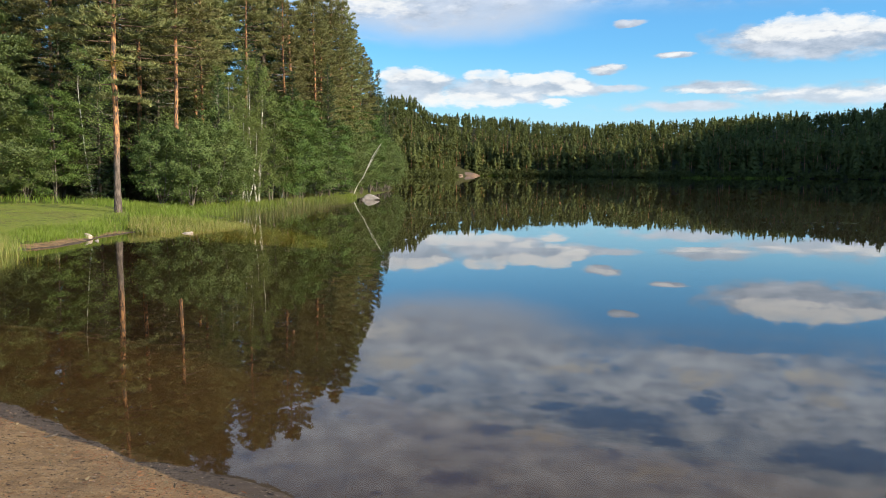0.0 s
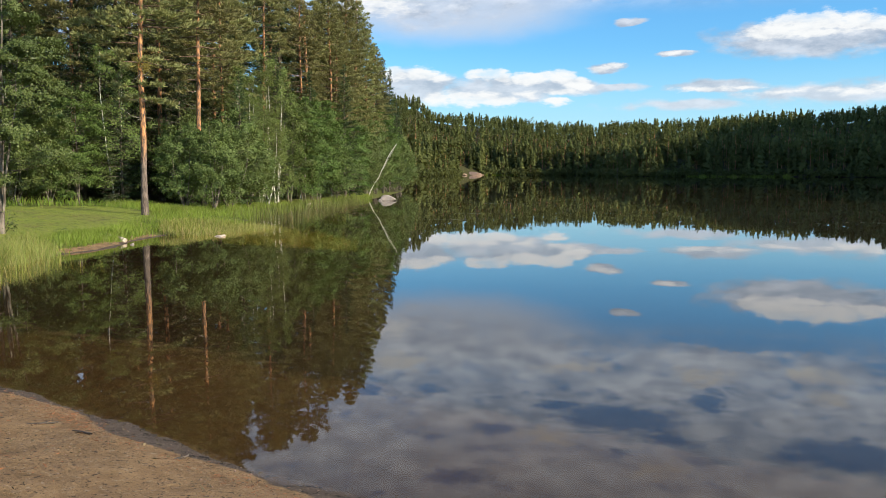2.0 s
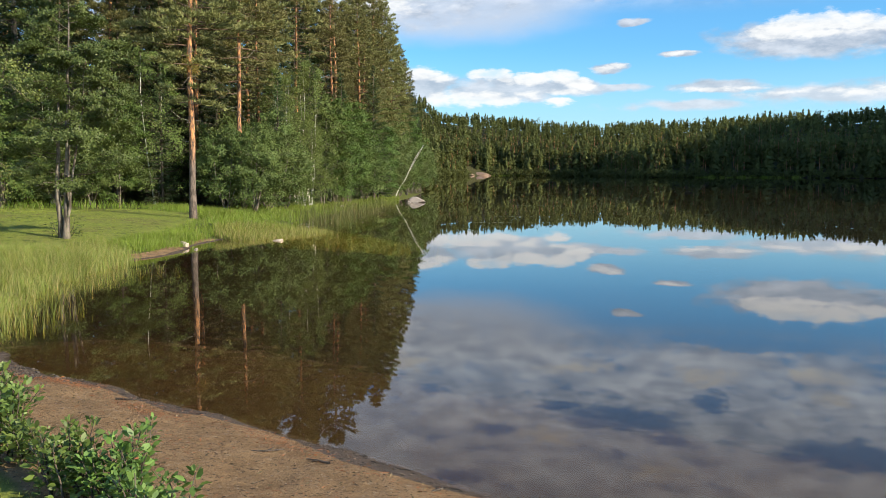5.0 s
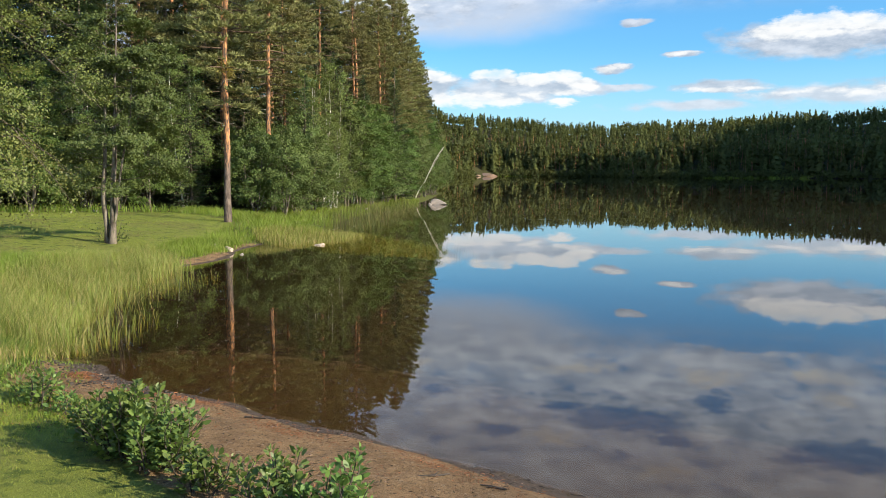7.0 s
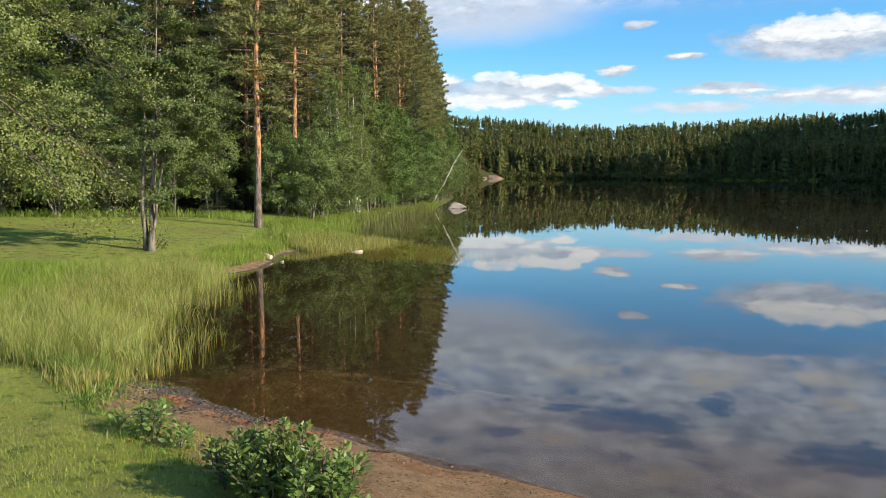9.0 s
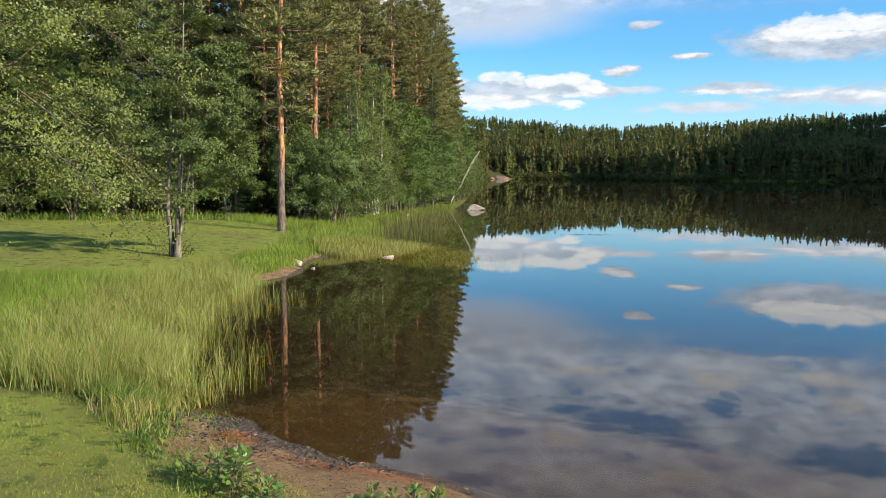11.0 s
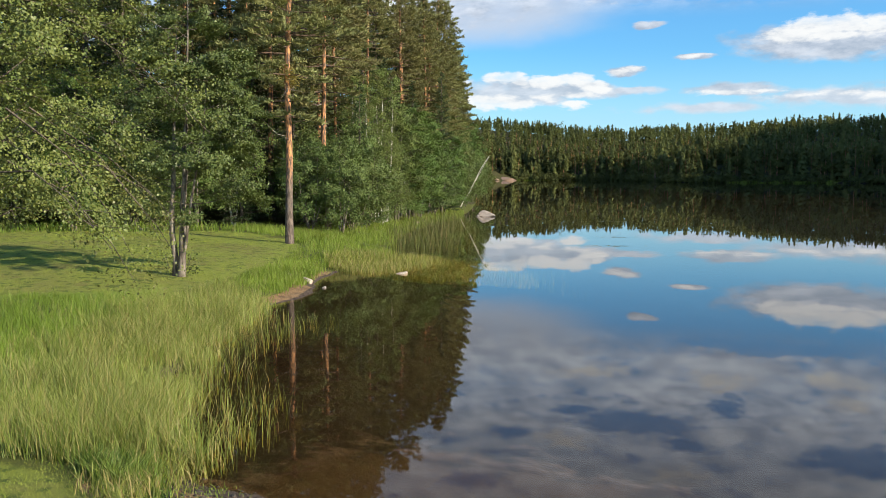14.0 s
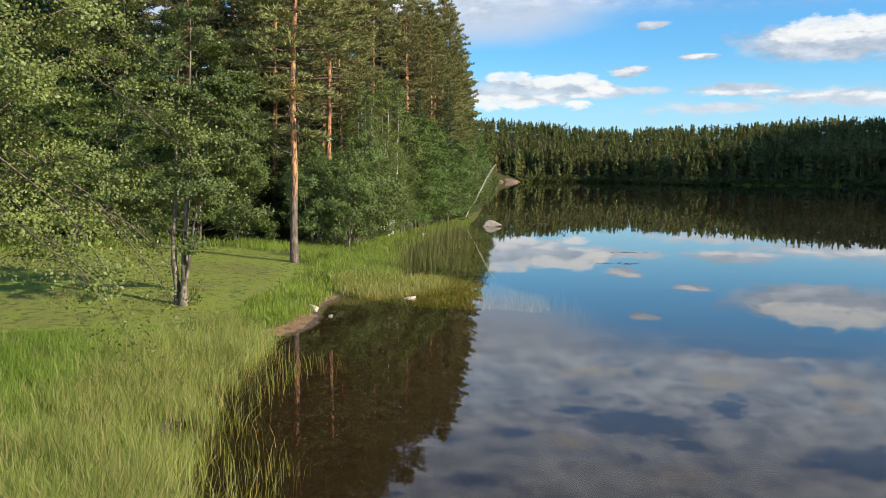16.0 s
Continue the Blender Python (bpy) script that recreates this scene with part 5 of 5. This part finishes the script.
def stick(x, y, turn, length, r, label="short dark stick lying on the wet sand"):
    rng = np.random.RandomState(int(length * 1000))
    t = Tubes()
    t.add(bent_line(rng, (-length / 2, 0, r), (length / 2, 0, r * 1.3), 6, .01), np.linspace(r, r * .5, 6), 6)
    t.add([(0, 0, r), (length * .18, length * .2, r * 1.5)], [r * .6, r * .3], 5)
    return tagged(new("stick", t.mesh("stick", M_TWIG)), label, "stick", "sticks on the beach")


for x, y, a, L in [(-8.65, 10.6, 25, .3), (-4.6, 7.25, 10, .26), (-4.15, 7.0, 160, .2), (-3.2, 6.6, 60, .15), (-6.4, 8.9, -20, .22)]:
    stick(x, y, a, L, .011).matrix_basis = pose(x, y, zat(x, y) - .002, 0, 0, a)

# ---- floating leaves out on the lake ----


def floating():
    rng = np.random.RandomState(12)
    c = []
    for x, y, w, d, k in [(-.9, 38.9, 1.1, .25, 26), (.2, 43.8, 1.0, .2, 18), (3, 57, 2.0, .4, 26), (17, 36.3, 2.2, .3, 20), (9, 70, 3, .5, 26), (-2.2, 66, 1.5, .4, 20), (24, 95, 5, .8, 26), (15, 110, 5, .8, 24)]:
        c.append(np.stack([rng.normal(x, w * .5, k), rng.normal(y, d * .5, k), np.full(k, .006)], 1))
    c = np.concatenate(c)
    a = np.arange(9) * 2 * np.pi / 9.5
    r = rng.uniform(.04, .09, len(c))
    ring = np.stack([np.cos(a), np.sin(a), np.zeros(9)], 1)
    v = c[:, None] + ring[None] * r[:, None, None]
    tagged(new("floating_leaves", mesh_of("floating_leaves", v.reshape(-1, 3), [np.arange(len(c) * 9).reshape(-1, 9)], M_REED)), "small water-lily leaves floating on the lake", "water plants", kind="stuff")


floating()

# ---- the woods on the far shores ----


def far_woods():
    rng = np.random.RandomState(77)
    n = 90000
    x, y = rng.uniform(-110, 330, n), rng.uniform(60, 520, n)
    d = shore_distance(x, y)
    az = np.degrees(np.arctan2(x, y))
    # past bearing 32: sparse unseen trees, added on the hill that casts shade
    keep = (d > .4) & (d < 130) & (np.hypot(x, y) > 118) & (az > -14) & (az < 60) & (rng.uniform(size=n) < .42 * np.exp(-d / 30) + .27) & ((az > -7) & (az < 32) | (rng.uniform(size=n) < .12))
    keep &= ~((np.abs(x - 10) < 6) & (y > 334) & (y < 347))
    x, y, d = x[keep], y[keep], d[keep]
    z = ground_z(x, y)
    az = np.degrees(np.arctan2(x, y))
    V3, tones, trunks = [], [], Tubes()
    for px, py, pz, pd, pa in zip(x, y, z, d, az):
        kind = rng.uniform()
        seen = -7 < pa < 32
        h = (4.0 + (10.0 if pd < 12 else 4.8) * rng.beta(1.6, 2.2)) * min(1, .6 + pd / 15)
        foot = np.array([px, py, pz - .2])
        k = (96 if pd < 20 else 52) if seen else 14
        if kind < .45:                                    # spruce: ragged drooping fans round a cone
            f = np.sort(rng.uniform(.04 if pd < 20 else .25, .93, k))
            girth = h * rng.uniform(.17, .25)
            r = (girth * (1 - f) ** .75 + .22) * rng.uniform(.55, 1.2, k)
            a, wide = rng.uniform(0, 6.28, k), rng.uniform(.25, .55, k) * (1.1 + .5 * f)
            tip = np.minimum(h * (f + rng.uniform(.06, .15, k)), h * 1.03)
            rim = [foot + np.stack([np.cos(a + w) * r, np.sin(a + w) * r, h * f - .18 * r * (1 - f)], 1) for w in (wide, -wide)]
            top = foot + np.stack([np.cos(a) * r * .12, np.sin(a) * r * .12, tip], 1)
            V3.append(np.stack([rim[1], rim[0], top], 1))
            tones.append(rng.uniform(0, .8) + rng.normal(size=k) * .04)
        else:                                            # pine or birch: leafy clumps on a stem
            birch_like = kind > .8
            low, rad = (.06, .17) if birch_like else (.34, .15)
            h *= .82 if birch_like else 1.05
            q = 9 if seen else 4
            lob = rand_dirs(rng, q) * rng.uniform(.35, .85, (q, 1))
            size = np.array([h * rad, h * rad, h * (1 - low) / 2])
            u = lob[rng.randint(q, size=k)] * size + rand_dirs(rng, k, .2) * rng.uniform(.2, .6, (k, 1)) * h * .10
            c = foot + np.array([0, 0, h * (low + 1) / 2]) + u
            nrm = unit(u + rand_dirs(rng, k) * h * .06)
            s1 = unit(np.cross(nrm, rand_dirs(rng, k)))
            s2 = np.cross(nrm, s1)
            L = (rng.uniform(.024, .050, k) * h * (1 if seen else 2))[:, None]
            V3.append(np.stack([c - s1 * L, c + s1 * L * .7 - s2 * L * .8, c + s1 * L * .5 + s2 * L * .9], 1))
            tones.append((rng.uniform(.55, 1) if birch_like else rng.uniform(.2, .85)) + rng.normal(size=k) * .04)
            if pd < 60 and seen and rng.uniform() < .6:
                trunks.add([foot, foot + np.array([0, 0, h * .85])], [.13, .05], 4)
    # low bushes that hang over the water
    sh = np.array([p for p in SHORE if p[1] > 215 or p[0] > 135 and p[1] > 150], float)
    for _ in range(620):
        i = rng.randint(len(sh) - 1)
        t = rng.uniform()
        q = sh[i] * (1 - t) + sh[i + 1] * t + rng.normal(size=2) * .5
        h, k = rng.uniform(1.2, 4.0), 46
        if abs(q[0] - 10) < 4 and q[1] > 330:
            continue
        u = rand_dirs(rng, k, .3) * rng.uniform(.5, 1, (k, 1))
        c = np.array([q[0], q[1], h * .35]) + u * np.array([h * .6, h * .6, h * .5])
        c[:, 2] = np.maximum(c[:, 2], .15)
        nrm = unit(u + rand_dirs(rng, k) * .7)
        s1 = unit(np.cross(nrm, rand_dirs(rng, k)))
        s2 = np.cross(nrm, s1)
        L = rng.uniform(.2, .45, (k, 1))
        V3.append(np.stack([c - s1 * L, c + s1 * L * .6 - s2 * L, c + s1 * L * .6 + s2 * L], 1))
        tones.append(np.full(k, rng.uniform(0, .5)))
    v3 = np.concatenate(V3).reshape(-1, 3)
    me = mesh_of("far_woods", v3, [np.arange(len(v3)).reshape(-1, 3)], M_FAR)
    me.attributes.new("tone", "FLOAT", "FACE").data.foreach_set("value", np.concatenate(tones).astype(np.float32))
    tagged(new("far_woods", me), "mixed spruce, pine and birch woods on the far shores", "woods", kind="stuff")
    tagged(new("far_trunks", trunks.mesh("far_trunks", M_PINEBARK)), "pine trunks of the far woods", "trunks", kind="stuff")


far_woods()
